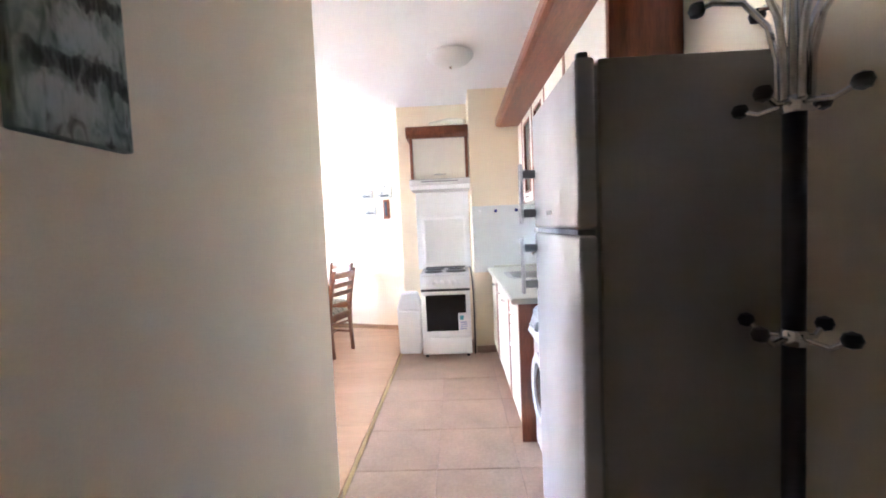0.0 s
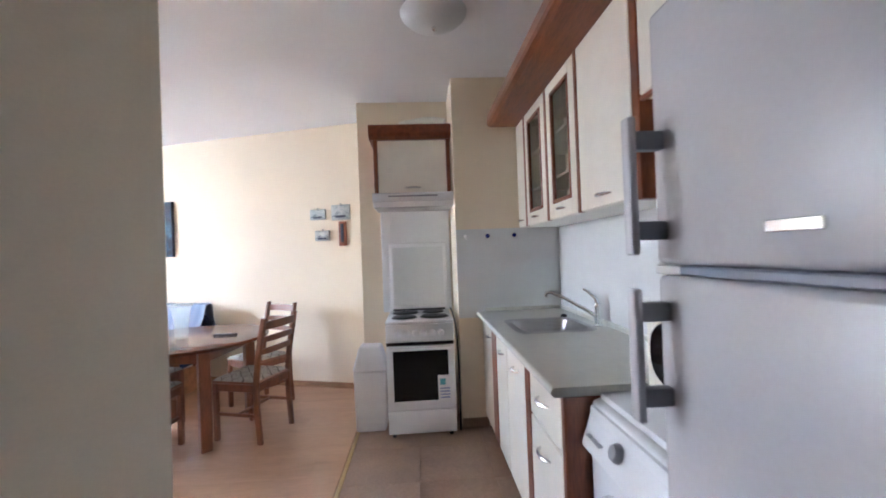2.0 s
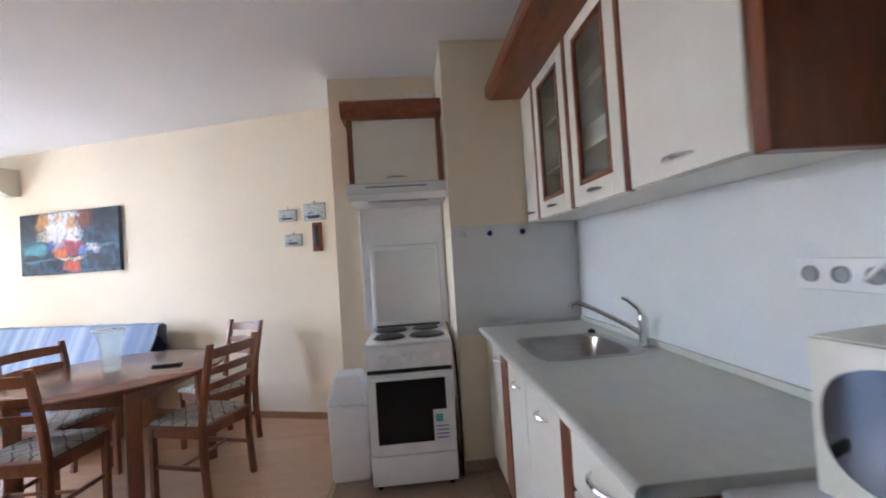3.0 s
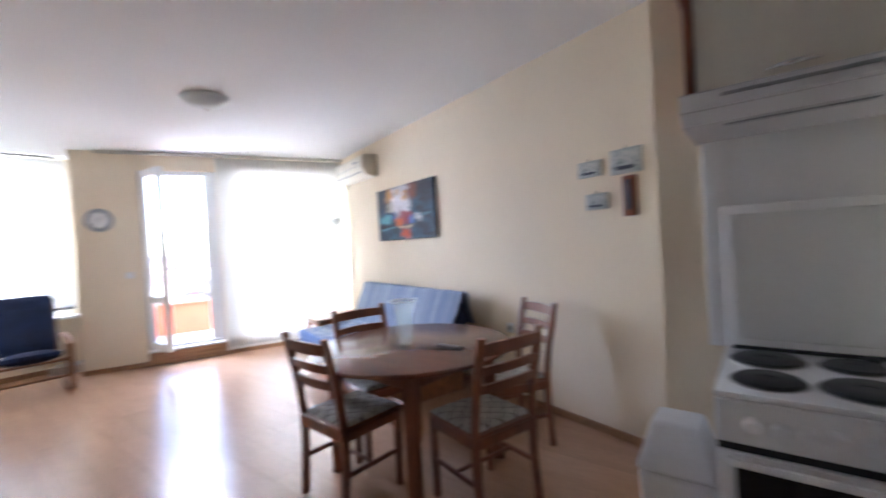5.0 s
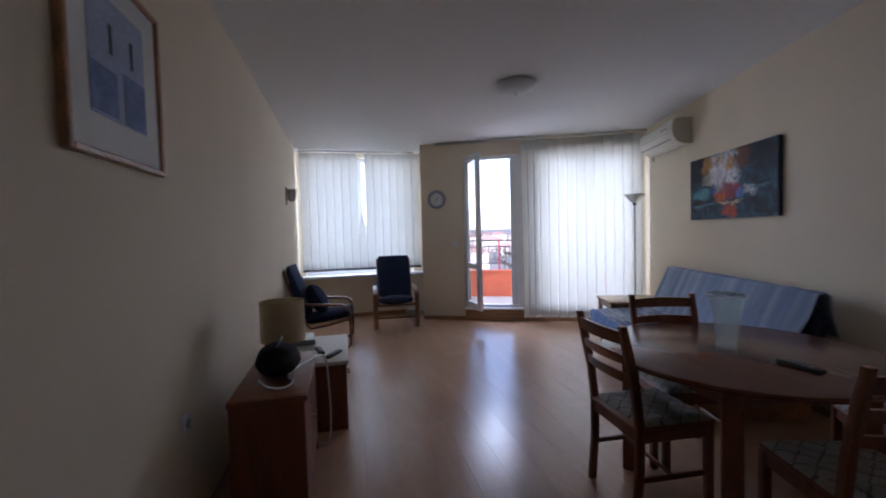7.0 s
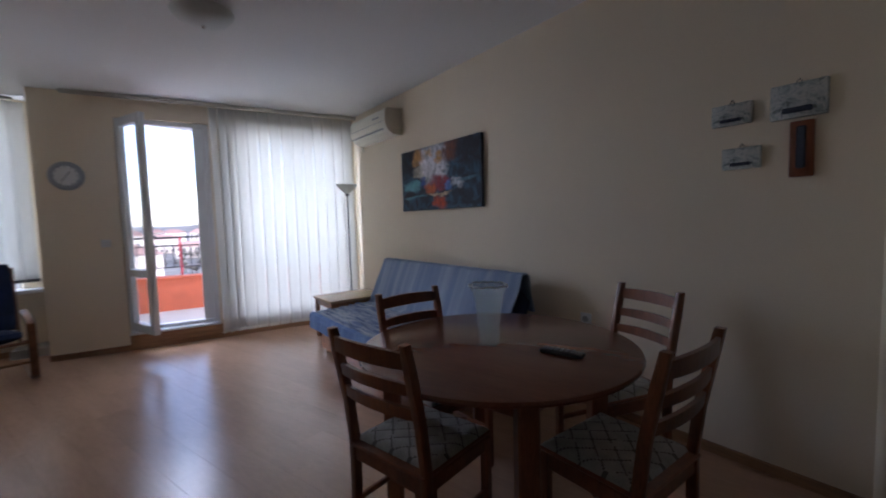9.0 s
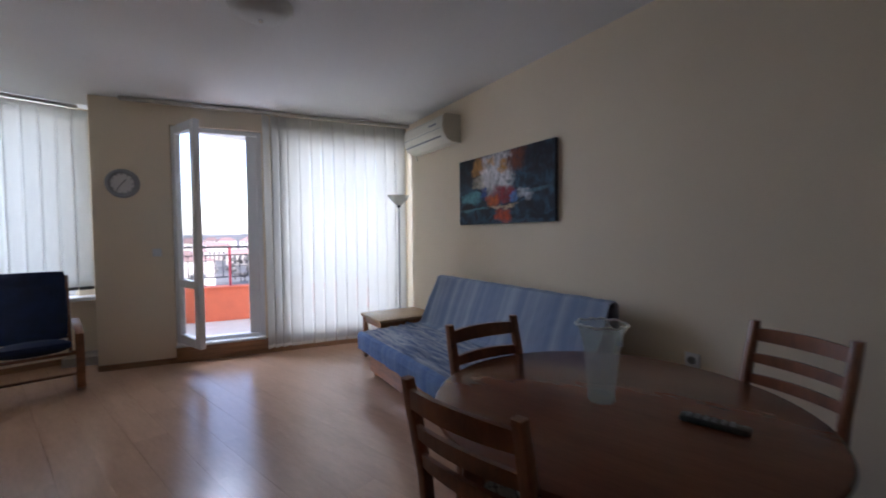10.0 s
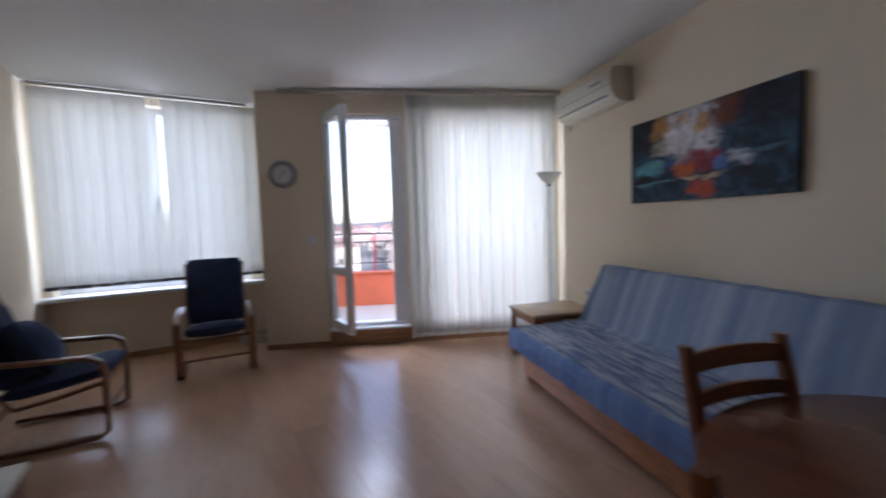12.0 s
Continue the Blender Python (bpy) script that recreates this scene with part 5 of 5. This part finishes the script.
for u0, u1, z0, z1, dark in ((0.06, 0.235, 1.73, 1.835, 0), (-0.215, -0.01, 1.715, 1.87, 0), (0.02, 0.185, 1.51, 1.615, 0), (-0.172, -0.085, 1.45, 1.70, 1)):
    pl = empty("wall_plaque", liv((u0 + u1) / 2, 0.001, (z0 + z1) / 2), "small dark seascape plaque hung on the wall" if not dark else "narrow brown wall plaque with a dark figurine shape", "plaque", "plaques on the cream wall")
    w_, h_ = (u1 - u0) / 2, (z1 - z0) / 2
    box("plaque_body", (-w_, -0.022, -h_), (w_, 0, h_), SEAART if not dark else CHERRY, 0.006, pl, seg=2)
    if dark:
        box("relief", (-w_ * 0.4, -0.032, -h_ * 0.7), (w_ * 0.4, -0.021, h_ * 0.8), INKD, 0.006, pl)
    else:
        box("relief", (-w_ * 0.55, -0.026, -h_ * 0.7), (w_ * 0.5, -0.0215, -h_ * 0.38), INKD, 0.004, pl)
        tube("hanger", [(-0.012, -0.006, h_), (0, -0.006, h_ + 0.02), (0.012, -0.006, h_)], 0.002, BLACK, pl, n=6)

# clock on the pier
ckm = WIN @ Matrix.Translation((-2.965, -0.002, 1.85)) @ pose(0, 0, 0, 0, 0, 0)
cl = empty("wall_clock", ckm, "round grey-rimmed wall clock with a pale dial", "clock")
lathe("rim", [(0.098, 0.018), (0.102, 0.03), (0.122, 0.036), (0.140, 0.024), (0.143, 0.0)], GREYP, cl, pose(0, 0, 0, 90), n=36)
lathe("dial", [(0, 0.018), (0.108, 0.018), (0.108, 0.0)], PAPER, cl, pose(0, 0, 0, 90), n=36)
for k in range(12):
    a = radians(30 * k)
    box("tick", (-0.003, -0.0205, 0.082), (0.003, -0.0185, 0.098), INKD, 0.0, cl, pose(0, 0, 0, 0, 30 * k))
box("hand", (-0.003, -0.0225, -0.01), (0.003, -0.021, 0.055), BLACK, 0.0, cl, pose(0, 0, 0, 0, 40))
box("hand", (-0.0025, -0.0245, -0.012), (0.0025, -0.023, 0.08), BLACK, 0.0, cl, pose(0, 0, 0, 0, 215))

sw_ = empty("light_switch", WIN @ Matrix.Translation((-2.70, -0.001, 1.16)), "white rocker light switch on the cream wall", "switch")
box("plate", (-0.04, -0.010, -0.04), (0.04, 0.0, 0.04), WHITE, 0.004, sw_, seg=2)
box("rocker", (-0.026, -0.015, -0.028), (0.026, -0.009, 0.028), WHITE, 0.003, sw_)

# ceiling lamps
for x, y in ((-3.69, 4.37), (0.235, 3.52)):
    c = empty("ceiling_lamp", pose(x, y, CEIL), "domed frosted-glass ceiling lamp, switched off", "lamp", "ceiling lamps")
    lathe("plate", [(0.10, 0.0), (0.10, -0.018), (0, -0.018)], WHITE, c)
    lathe("shade", [(0.175, -0.012), (0.185, -0.02), (0.18, -0.035), (0.15, -0.065), (0.09, -0.09), (0.02, -0.10), (0, -0.10)], LAMPG, c, n=36)
    lathe("finial", [(0.012, -0.098), (0.014, -0.105), (0.008, -0.118), (0, -0.12)], CHROME, c, n=12)

# ---- armchairs ----


def armchair(m, pillow=False):
    """Bentwood lounge chair; front towards -y, origin under the front legs."""
    a = empty("armchair", m, "bent-birch armchair with navy cushions" + (" and a loose navy pillow" if pillow else ""), "armchair", "navy armchairs")
    for x in (-0.29, 0.29):
        pts = [(x, 0.62, 0.03), (x, 0.3, 0.025), (x, 0.05, 0.025), (x, 0.005, 0.06), (x, 0.0, 0.2), (x, 0.0, 0.42), (x, 0.02, 0.50), (x, 0.08, 0.535), (x, 0.3, 0.545), (x, 0.50, 0.56)]
        bm = bmesh.new()
        rows = []
        for i, p in enumerate(pts):
            q0, q1 = Vector(pts[max(0, i - 1)]), Vector(pts[min(len(pts) - 1, i + 1)])
            t = (q1 - q0).normalized()
            nrm = Vector((0, -t.z, t.y)) * 0.0125
            p = Vector(p)
            rows.append([bm.verts.new(p + nrm + Vector((s, 0, 0))) for s in (-0.03, 0.03)] + [bm.verts.new(p - nrm + Vector((s, 0, 0))) for s in (0.03, -0.03)])
        for r0, r1 in zip(rows, rows[1:]):
            for k in range(4):
                bm.faces.new((r0[k], r0[(k + 1) % 4], r1[(k + 1) % 4], r1[k]))
        bm.faces.new(rows[0][::-1]); bm.faces.new(rows[-1])
        bmesh.ops.bevel(bm, geom=[e for e in bm.edges if abs(e.verts[0].co.x - e.verts[1].co.x) < 1e-5 and (e.verts[0].co - e.verts[1].co).length > 0.03], offset=0.005, segments=2, affect="EDGES", profile=0.5)
        mesh_ob("side_frame", bm, BIRCHD, parent=a, smooth=True)
        tube("seat_rail", [(x * 0.86, 0.0, 0.36), (x * 0.86, 0.25, 0.30), (x * 0.86, 0.45, 0.27), (x * 0.86, 0.55, 0.40), (x * 0.86, 0.66, 0.70), (x * 0.86, 0.74, 0.96)], 0.014, BIRCHD, a, n=8)
    tube("crossbar", [(-0.28, 0.02, 0.17), (0.28, 0.02, 0.17)], 0.012, BIRCHD, a, n=8)
    tube("crossbar", [(-0.28, 0.02, 0.345), (0.28, 0.02, 0.345)], 0.014, BIRCHD, a, n=8)
    tube("crossbar", [(-0.26, 0.55, 0.40), (0.26, 0.55, 0.40)], 0.014, BIRCHD, a, n=8)
    pad("seat_cushion", (-0.245, -0.27, -0.045), (0.245, 0.27, 0.045), NAVY, a, pose(0, 0.25, 0.385, -9), 0.022)
    pad("back_cushion", (-0.245, -0.045, -0.33), (0.245, 0.045, 0.33), NAVY, a, pose(0, 0.60, 0.68, -17), 0.0, 10, 8)
    for i in range(3):
        pad("back_roll", (-0.238, -0.108, -0.02), (0.238, 0.108, 0.026), NAVY, a, pose(0, 0.535 + 0.06 * i, 0.50 + 0.20 * i, 73), 0.004, 8, 6)
    if pillow:
        pad("pillow", (-0.20, -0.19, -0.05), (0.20, 0.19, 0.05), NAVY, a, pose(0.02, 0.40, 0.58, 62, 8, 6), 0.06)
    return a


armchair(pose(-5.89, 3.485, 0, 0, 0, 86))
armchair(pose(-5.36, 2.86, 0, 0, 0, 176), True)

# ---- low cabinets along the south wall ----


def low_cabinet(name, m, w, d, h, topm, label):
    c = empty(name, m, label, "cabinet")
    box("top", (-w / 2 - 0.02, -d - 0.015, h - 0.03), (w / 2 + 0.02, 0.0, h), topm, 0.006, c, seg=2)
    for x in (-w / 2, w / 2 - 0.022):
        box("side", (x, -d, 0.0), (x + 0.022, -0.002, h - 0.031), CHERRY, 0.003, c)
    box("back", (-w / 2 + 0.023, -0.016, 0.06), (w / 2 - 0.023, -0.003, h - 0.032), CHERRY, 0.0, c)
    box("bottom", (-w / 2 + 0.023, -d + 0.02, 0.06), (w / 2 - 0.023, -0.017, 0.08), CHERRYH, 0.002, c)
    box("plinth", (-w / 2 + 0.023, -d + 0.04, 0.0), (w / 2 - 0.023, -d + 0.055, 0.059), CHERRYH, 0.0, c)
    box("door", (-w / 2 + 0.025, -d + 0.0, 0.085), (-0.003, -d + 0.018, h - 0.036), CHERRY, 0.004, c)
    box("door", (0.003, -d + 0.0, 0.085), (w / 2 - 0.025, -d + 0.018, h - 0.036), CHERRY, 0.004, c)
    for x in (-0.03, 0.03):
        lathe("knob", [(0.008, 0), (0.007, 0.012), (0.014, 0.018), (0.012, 0.026), (0, 0.027)], BRASS, c, pose(x, -d, h * 0.6, 90), n=12)
    return c


low_cabinet("low_cabinet", pose(-2.49, LEFT_Y + 0.16, 0, 0, 0, 180), 0.72, 0.33, 0.62, CHERRYH, "dark cherry-wood low cabinet with two doors")
low_cabinet("low_cabinet", pose(-3.42, LEFT_Y + 0.16, 0, 0, 0, 180), 0.74, 0.52, 0.49, mat("pale_cabinet_top", (0.62, 0.58, 0.52), 0.4, var=0.04), "low cherry-wood cabinet with a pale top")

tl = empty("table_lamp", pose(-2.68, 2.44, 0.62), "table lamp with a cream drum shade on the low cabinet", "lamp")
lathe("base", [(0, 0.0), (0.06, 0.0), (0.06, 0.012), (0.02, 0.03), (0.015, 0.10), (0.012, 0.16)], BRASS, tl)
lathe("shade", [(0.125, 0.13), (0.122, 0.36), (0.120, 0.36), (0.123, 0.13)], LSHADE, tl, n=32)
hb = empty("black_bag", pose(-2.46, 2.44, 0.62), "black fabric bag slumped on the low cabinet", "bag")
bm = bmesh.new()
bmesh.ops.create_icosphere(bm, subdivisions=4, radius=1.0)
for v in bm.verts:
    k = 1 + 0.10 * noise.noise(v.co * 1.8) + 0.03 * noise.noise(v.co * 5)
    v.co = Vector((v.co.x * 0.14 * k, v.co.y * 0.11 * k, max(0.0, 0.085 + v.co.z * 0.085 * k)))
mesh_ob("bag_body", bm, mat("black_fabric", (0.012, 0.012, 0.014), 0.9, var=0.3, scale=12, bump=0.3), parent=hb, smooth=True)
tube("strap", [(-0.08, 0, 0.15), (-0.04, 0.02, 0.19), (0.04, 0.02, 0.19), (0.08, 0, 0.15)], 0.008, BLACK, hb, flat=0.4)
cab = tube("white_cable", smooth_path([(-2.36, 2.36, 0.628), (-2.25, 2.42, 0.628), (-2.22, 2.5, 0.628), (-2.30, 2.53, 0.628), (-2.38, 2.5, 0.63), (-2.5, 2.52, 0.63), (-2.62, 2.58, 0.632), (-2.72, 2.625, 0.63), (-2.80, 2.665, 0.58), (-2.86, 2.675, 0.4), (-2.88, 2.68, 0.2), (-2.89, 2.66, 0.012), (-2.9, 2.56, 0.012)]), 0.006, WHITE, n=8)
tagged(cab, "white cable looped over the low cabinet to the floor", "cable")
for x, y, rz in ((-3.30, 2.60, 14), (-3.18, 2.70, -30)):
    r_ = empty("remote_control", pose(x, y, 0.49, 0, 0, rz), "black remote control on the pale cabinet top", "remote control")
    box("remote_body", (-0.09, -0.022, 0), (0.09, 0.022, 0.022), BLACK, 0.007, r_, seg=2)
    for i in range(5):
        box("button", (-0.06 + 0.024 * i, -0.008, 0.0215), (-0.05 + 0.024 * i, 0.008, 0.024), GREYP, 0.0, r_)
kt = empty("digital_receiver", pose(-3.62, 2.44, 0.49, 0, 0, 6), "small silver set-top box on the pale cabinet", "receiver")
box("receiver_body", (-0.13, -0.10, 0.006), (0.13, 0.10, 0.05), STEEL, 0.006, kt, seg=2)
box("front", (-0.12, 0.1005, 0.012), (0.12, 0.103, 0.044), BLACK, 0.0, kt)

# framed print on the south wall
fp = empty("framed_print", pose(-1.685, LEFT_Y + 0.001, 1.895, 0, 0, 180), "framed blue abstract print with a wide white mount", "picture")
bm = bmesh.new()
W_, H_ = 0.295, 0.30
for lo, hi in (((-W_, -0.026, -H_), (-W_ + 0.022, 0, H_)), ((W_ - 0.022, -0.026, -H_), (W_, 0, H_)), ((-W_ + 0.022, -0.026, -H_), (W_ - 0.022, 0, -H_ + 0.022)), ((-W_ + 0.022, -0.026, H_ - 0.022), (W_ - 0.022, 0, H_))):
    add_box(bm, lo, hi, 0.004)
mesh_ob("picture_frame", bm, BIRCH, parent=fp)
box("mount", (-W_ + 0.02, -0.014, -H_ + 0.02), (W_ - 0.02, -0.004, H_ - 0.02), PAPER, 0.0, fp)
box("print", (-0.17, -0.0165, -0.17), (0.17, -0.0145, 0.20), mat("pale_blue_print", (0.45, 0.52, 0.70), 0.7, var=0.15, scale=5), 0.0, fp)
for x0, x1, z0, z1 in ((-0.165, -0.02, -0.16, -0.02), (0.02, 0.165, -0.165, 0.0)):
    box("print_block", (x0, -0.0178, z0), (x1, -0.0166, z1), INKB, 0.0, fp)
for x0 in (-0.06, 0.07):
    box("print_block", (x0, -0.0185, 0.03), (x0 + 0.018, -0.0179, 0.12), INKD, 0.0, fp)

sc = empty("wall_sconce", pose(-5.71, LEFT_Y + 0.001, 1.86, 0, 0, 180), "small wooden wall light with a frosted shade", "lamp")
box("back_plate", (-0.04, -0.015, -0.11), (0.04, 0, 0.11), BIRCH, 0.006, sc, seg=2)
lathe("shade", [(0.03, -0.09), (0.05, -0.04), (0.06, 0.06), (0.056, 0.06), (0.045, -0.04), (0.0, -0.085)], LAMPG, sc, pose(0, -0.075, 0.02))
box("bracket", (-0.012, -0.06, -0.05), (0.012, -0.014, -0.03), BIRCH, 0.003, sc)

# ---- balcony and distance ----
tagged(box("balcony_floor", (-3.6, 0.31, -0.1), (0.8, 2.0, 0.09), BALT, 0.0, m=WIN), kind="structure")
par = empty("balcony_parapet", WIN, "orange rendered balcony parapet with dark iron railing", "parapet")
box("parapet", (-3.6, 1.72, -0.3), (0.8, 1.90, 0.56), ORANGE, 0.006, par)
box("coping", (-3.62, 1.69, 0.561), (0.82, 1.93, 0.59), ORANGE, 0.006, par)
for z in (1.16, 1.04, 0.72):
    tube("rail", [(-3.6, 1.81, z), (0.8, 1.81, z)], 0.014 if z > 1.1 else 0.009, IRON, par, n=8)
bm = bmesh.new()
for i in range(40):
    add_tube(bm, [(-3.55 + 0.11 * i, 1.81, 0.72), (-3.55 + 0.11 * i, 1.81, 1.04)], 0.006, 6)
mesh_ob("balusters", bm, IRON, parent=par)
for x in (-3.3, -2.14, -0.9, 0.3):
    tube("post", [(x, 1.81, 0.585), (x, 1.81, 1.16)], 0.016, REDP if x == -2.14 else IRON, par, n=8)

g = box("ground", (-3000, -3000, -14.2), (3000, 3000, -14), LAND, 0.0)
tagged(g, kind="structure")


def far_house(m, w, d, h):
    o = empty("far_house", m, "distant rendered house with a red tiled roof", "house", "distant houses")
    box("wall", (-w / 2, -d / 2, 0), (w / 2, d / 2, h), HOUSEW, 0.0, o)
    bm = bmesh.new()
    a = [bm.verts.new(p) for p in ((-w / 2 - 0.4, -d / 2 - 0.4, h), (w / 2 + 0.4, -d / 2 - 0.4, h), (w / 2 + 0.4, d / 2 + 0.4, h), (-w / 2 - 0.4, d / 2 + 0.4, h), (-w / 4, 0, h + 2.6), (w / 4, 0, h + 2.6))]
    for q in ((0, 1, 5, 4), (1, 2, 5), (2, 3, 4, 5), (3, 0, 4), (3, 2, 1, 0)):
        bm.faces.new([a[k] for k in q])
    mesh_ob("roof", bm, ROOFM, parent=o)
    bm = bmesh.new()
    for fl_ in range(int(h // 2.9)):
        for k in range(int(w // 2.6)):
            x = -w / 2 + 1.3 + 2.6 * k
            add_box(bm, (x - 0.5, -d / 2 - 0.04, 0.9 + 2.9 * fl_), (x + 0.5, -d / 2 + 0.02, 2.2 + 2.9 * fl_))
    tagged(mesh_ob("windows", bm, WINDK, parent=o), kind="stuff")
    return o


rnd = random.Random(7)
outw = math.degrees(math.atan2(WN.y, WN.x))
for i in range(44):
    dist = rnd.uniform(110, 420)
    ang = radians(outw + rnd.uniform(-26, 26))
    far_house(pose(WA.x + dist * math.cos(ang), WA.y + dist * math.sin(ang), -14, 0, 0, math.degrees(ang) + 90 + 180 + rnd.uniform(-20, 20)), rnd.uniform(9, 20), rnd.uniform(8, 12), rnd.choice((5.8, 8.7, 8.7, 11.6)))
bm = bmesh.new()
for i in range(420):
    dist = rnd.uniform(130, 480)
    ang = radians(outw + rnd.uniform(-30, 30))
    x, y, h = WA.x + dist * math.cos(ang), WA.y + dist * math.sin(ang), rnd.uniform(2.5, 5)
    add_tube(bm, [(x, y, -14), (x, y, -14 + h * 0.6)], [0.25, 0.12], 4)
    for k in range(5):
        r = bmesh.ops.create_icosphere(bm, subdivisions=1, radius=h * rnd.uniform(0.12, 0.24), matrix=Matrix.Translation((x + rnd.uniform(-1, 1) * h * 0.25, y + rnd.uniform(-1, 1) * h * 0.25, -14 + h * rnd.uniform(0.5, 1.0))))
        for v in r["verts"]:
            v.co += Vector((rnd.uniform(-1, 1), rnd.uniform(-1, 1), rnd.uniform(-1, 1))) * h * 0.05
tagged(mesh_ob("far_trees", bm, LEAFM), "distant trees between the houses, haze put into their colour", "trees", kind="stuff")
bm = bmesh.new()
prev = None
for i in range(61):
    ang = radians(outw - 60 + 2 * i)
    top_z = 10 + 14 * noise.noise(Vector((i * 0.17, 3, 0))) + 4 * noise.noise(Vector((i * 0.6, 8, 0)))
    c_, s_ = math.cos(ang), math.sin(ang)
    cur = [bm.verts.new((900 * c_, 900 * s_, -14)), bm.verts.new((1200 * c_, 1200 * s_, top_z)), bm.verts.new((1500 * c_, 1500 * s_, -14))]
    if prev:
        for k in range(2):
            bm.faces.new((prev[k], cur[k], cur[k + 1], prev[k + 1]))
    prev = cur
tagged(mesh_ob("backdrop_hills", bm, LAND, smooth=True), kind="structure")

# ---- pieces of floors and tiled walls ----


def piece_mesh(name, sx, sy, sz, bevel, material):
    bm = bmesh.new()
    add_box(bm, (0.0, 0.0, -sz), (sx, sy, 0.0))
    top_e = [e for e in bm.edges if all(v.co.z > -1e-6 for v in e.verts)]
    bmesh.ops.bevel(bm, geom=top_e, offset=bevel, segments=1, affect="EDGES", profile=0.5)
    me = bpy.data.meshes.new(name)
    bmesh.ops.recalc_face_normals(bm, faces=bm.faces)
    bm.to_mesh(me)
    bm.free()
    me.materials.append(material)
    return me


def piece(name, me, m, parent):
    o = new(name, me)
    o.parent = parent
    o.matrix_basis = m
    return o


TS = 0.45
tile_me = piece_mesh("tile", TS - 0.0035, TS - 0.0035, 0.006, 0.001, TILEM)
for i in range(4):
    for j in range(14):
        x0, y0 = -0.382 + TS * i, -1.25 + TS * j
        w_ = min(TS, RIGHT_X - x0)
        if y0 > 4.9 or w_ < 0.05:
            continue
        me = tile_me if w_ == TS else None
        if me is None:
            me = bpy.data.meshes.get("tile_cut") or piece_mesh("tile_cut", w_ - 0.004, TS - 0.0035, 0.006, 0.001, TILEM)
        piece("tile", me, pose(x0, y0, 0.0 + random.uniform(-0.0006, 0.0006)), kitchen_floor)

PWID, PLEN = 0.192, 1.285
cache = {}
row = 0
y = LEFT_Y
while y < 7.2:
    first_len = [0.0, 0.43, 0.86, 0.2, 0.64, 1.05][row % 6]
    x = -0.42
    lens = ([first_len] if first_len > 0 else []) + [PLEN] * 7
    for ln in lens:
        if x - ln < -7.15:
            ln = x + 7.15
        if ln < 0.04:
            break
        edge_y = P0.y + (x - ln / 2 - P0.x) * U2.y / U2.x
        if y < edge_y + 0.1:
            key = round(ln, 3)
            if key not in cache:
                cache[key] = piece_mesh("plank", ln - 0.0005, PWID - 0.0005, 0.006, 0.0003, PLANKM)
            piece("plank", cache[key], pose(x - ln, y, 0.0), living_floor)
        x -= ln
    y += PWID
    row += 1
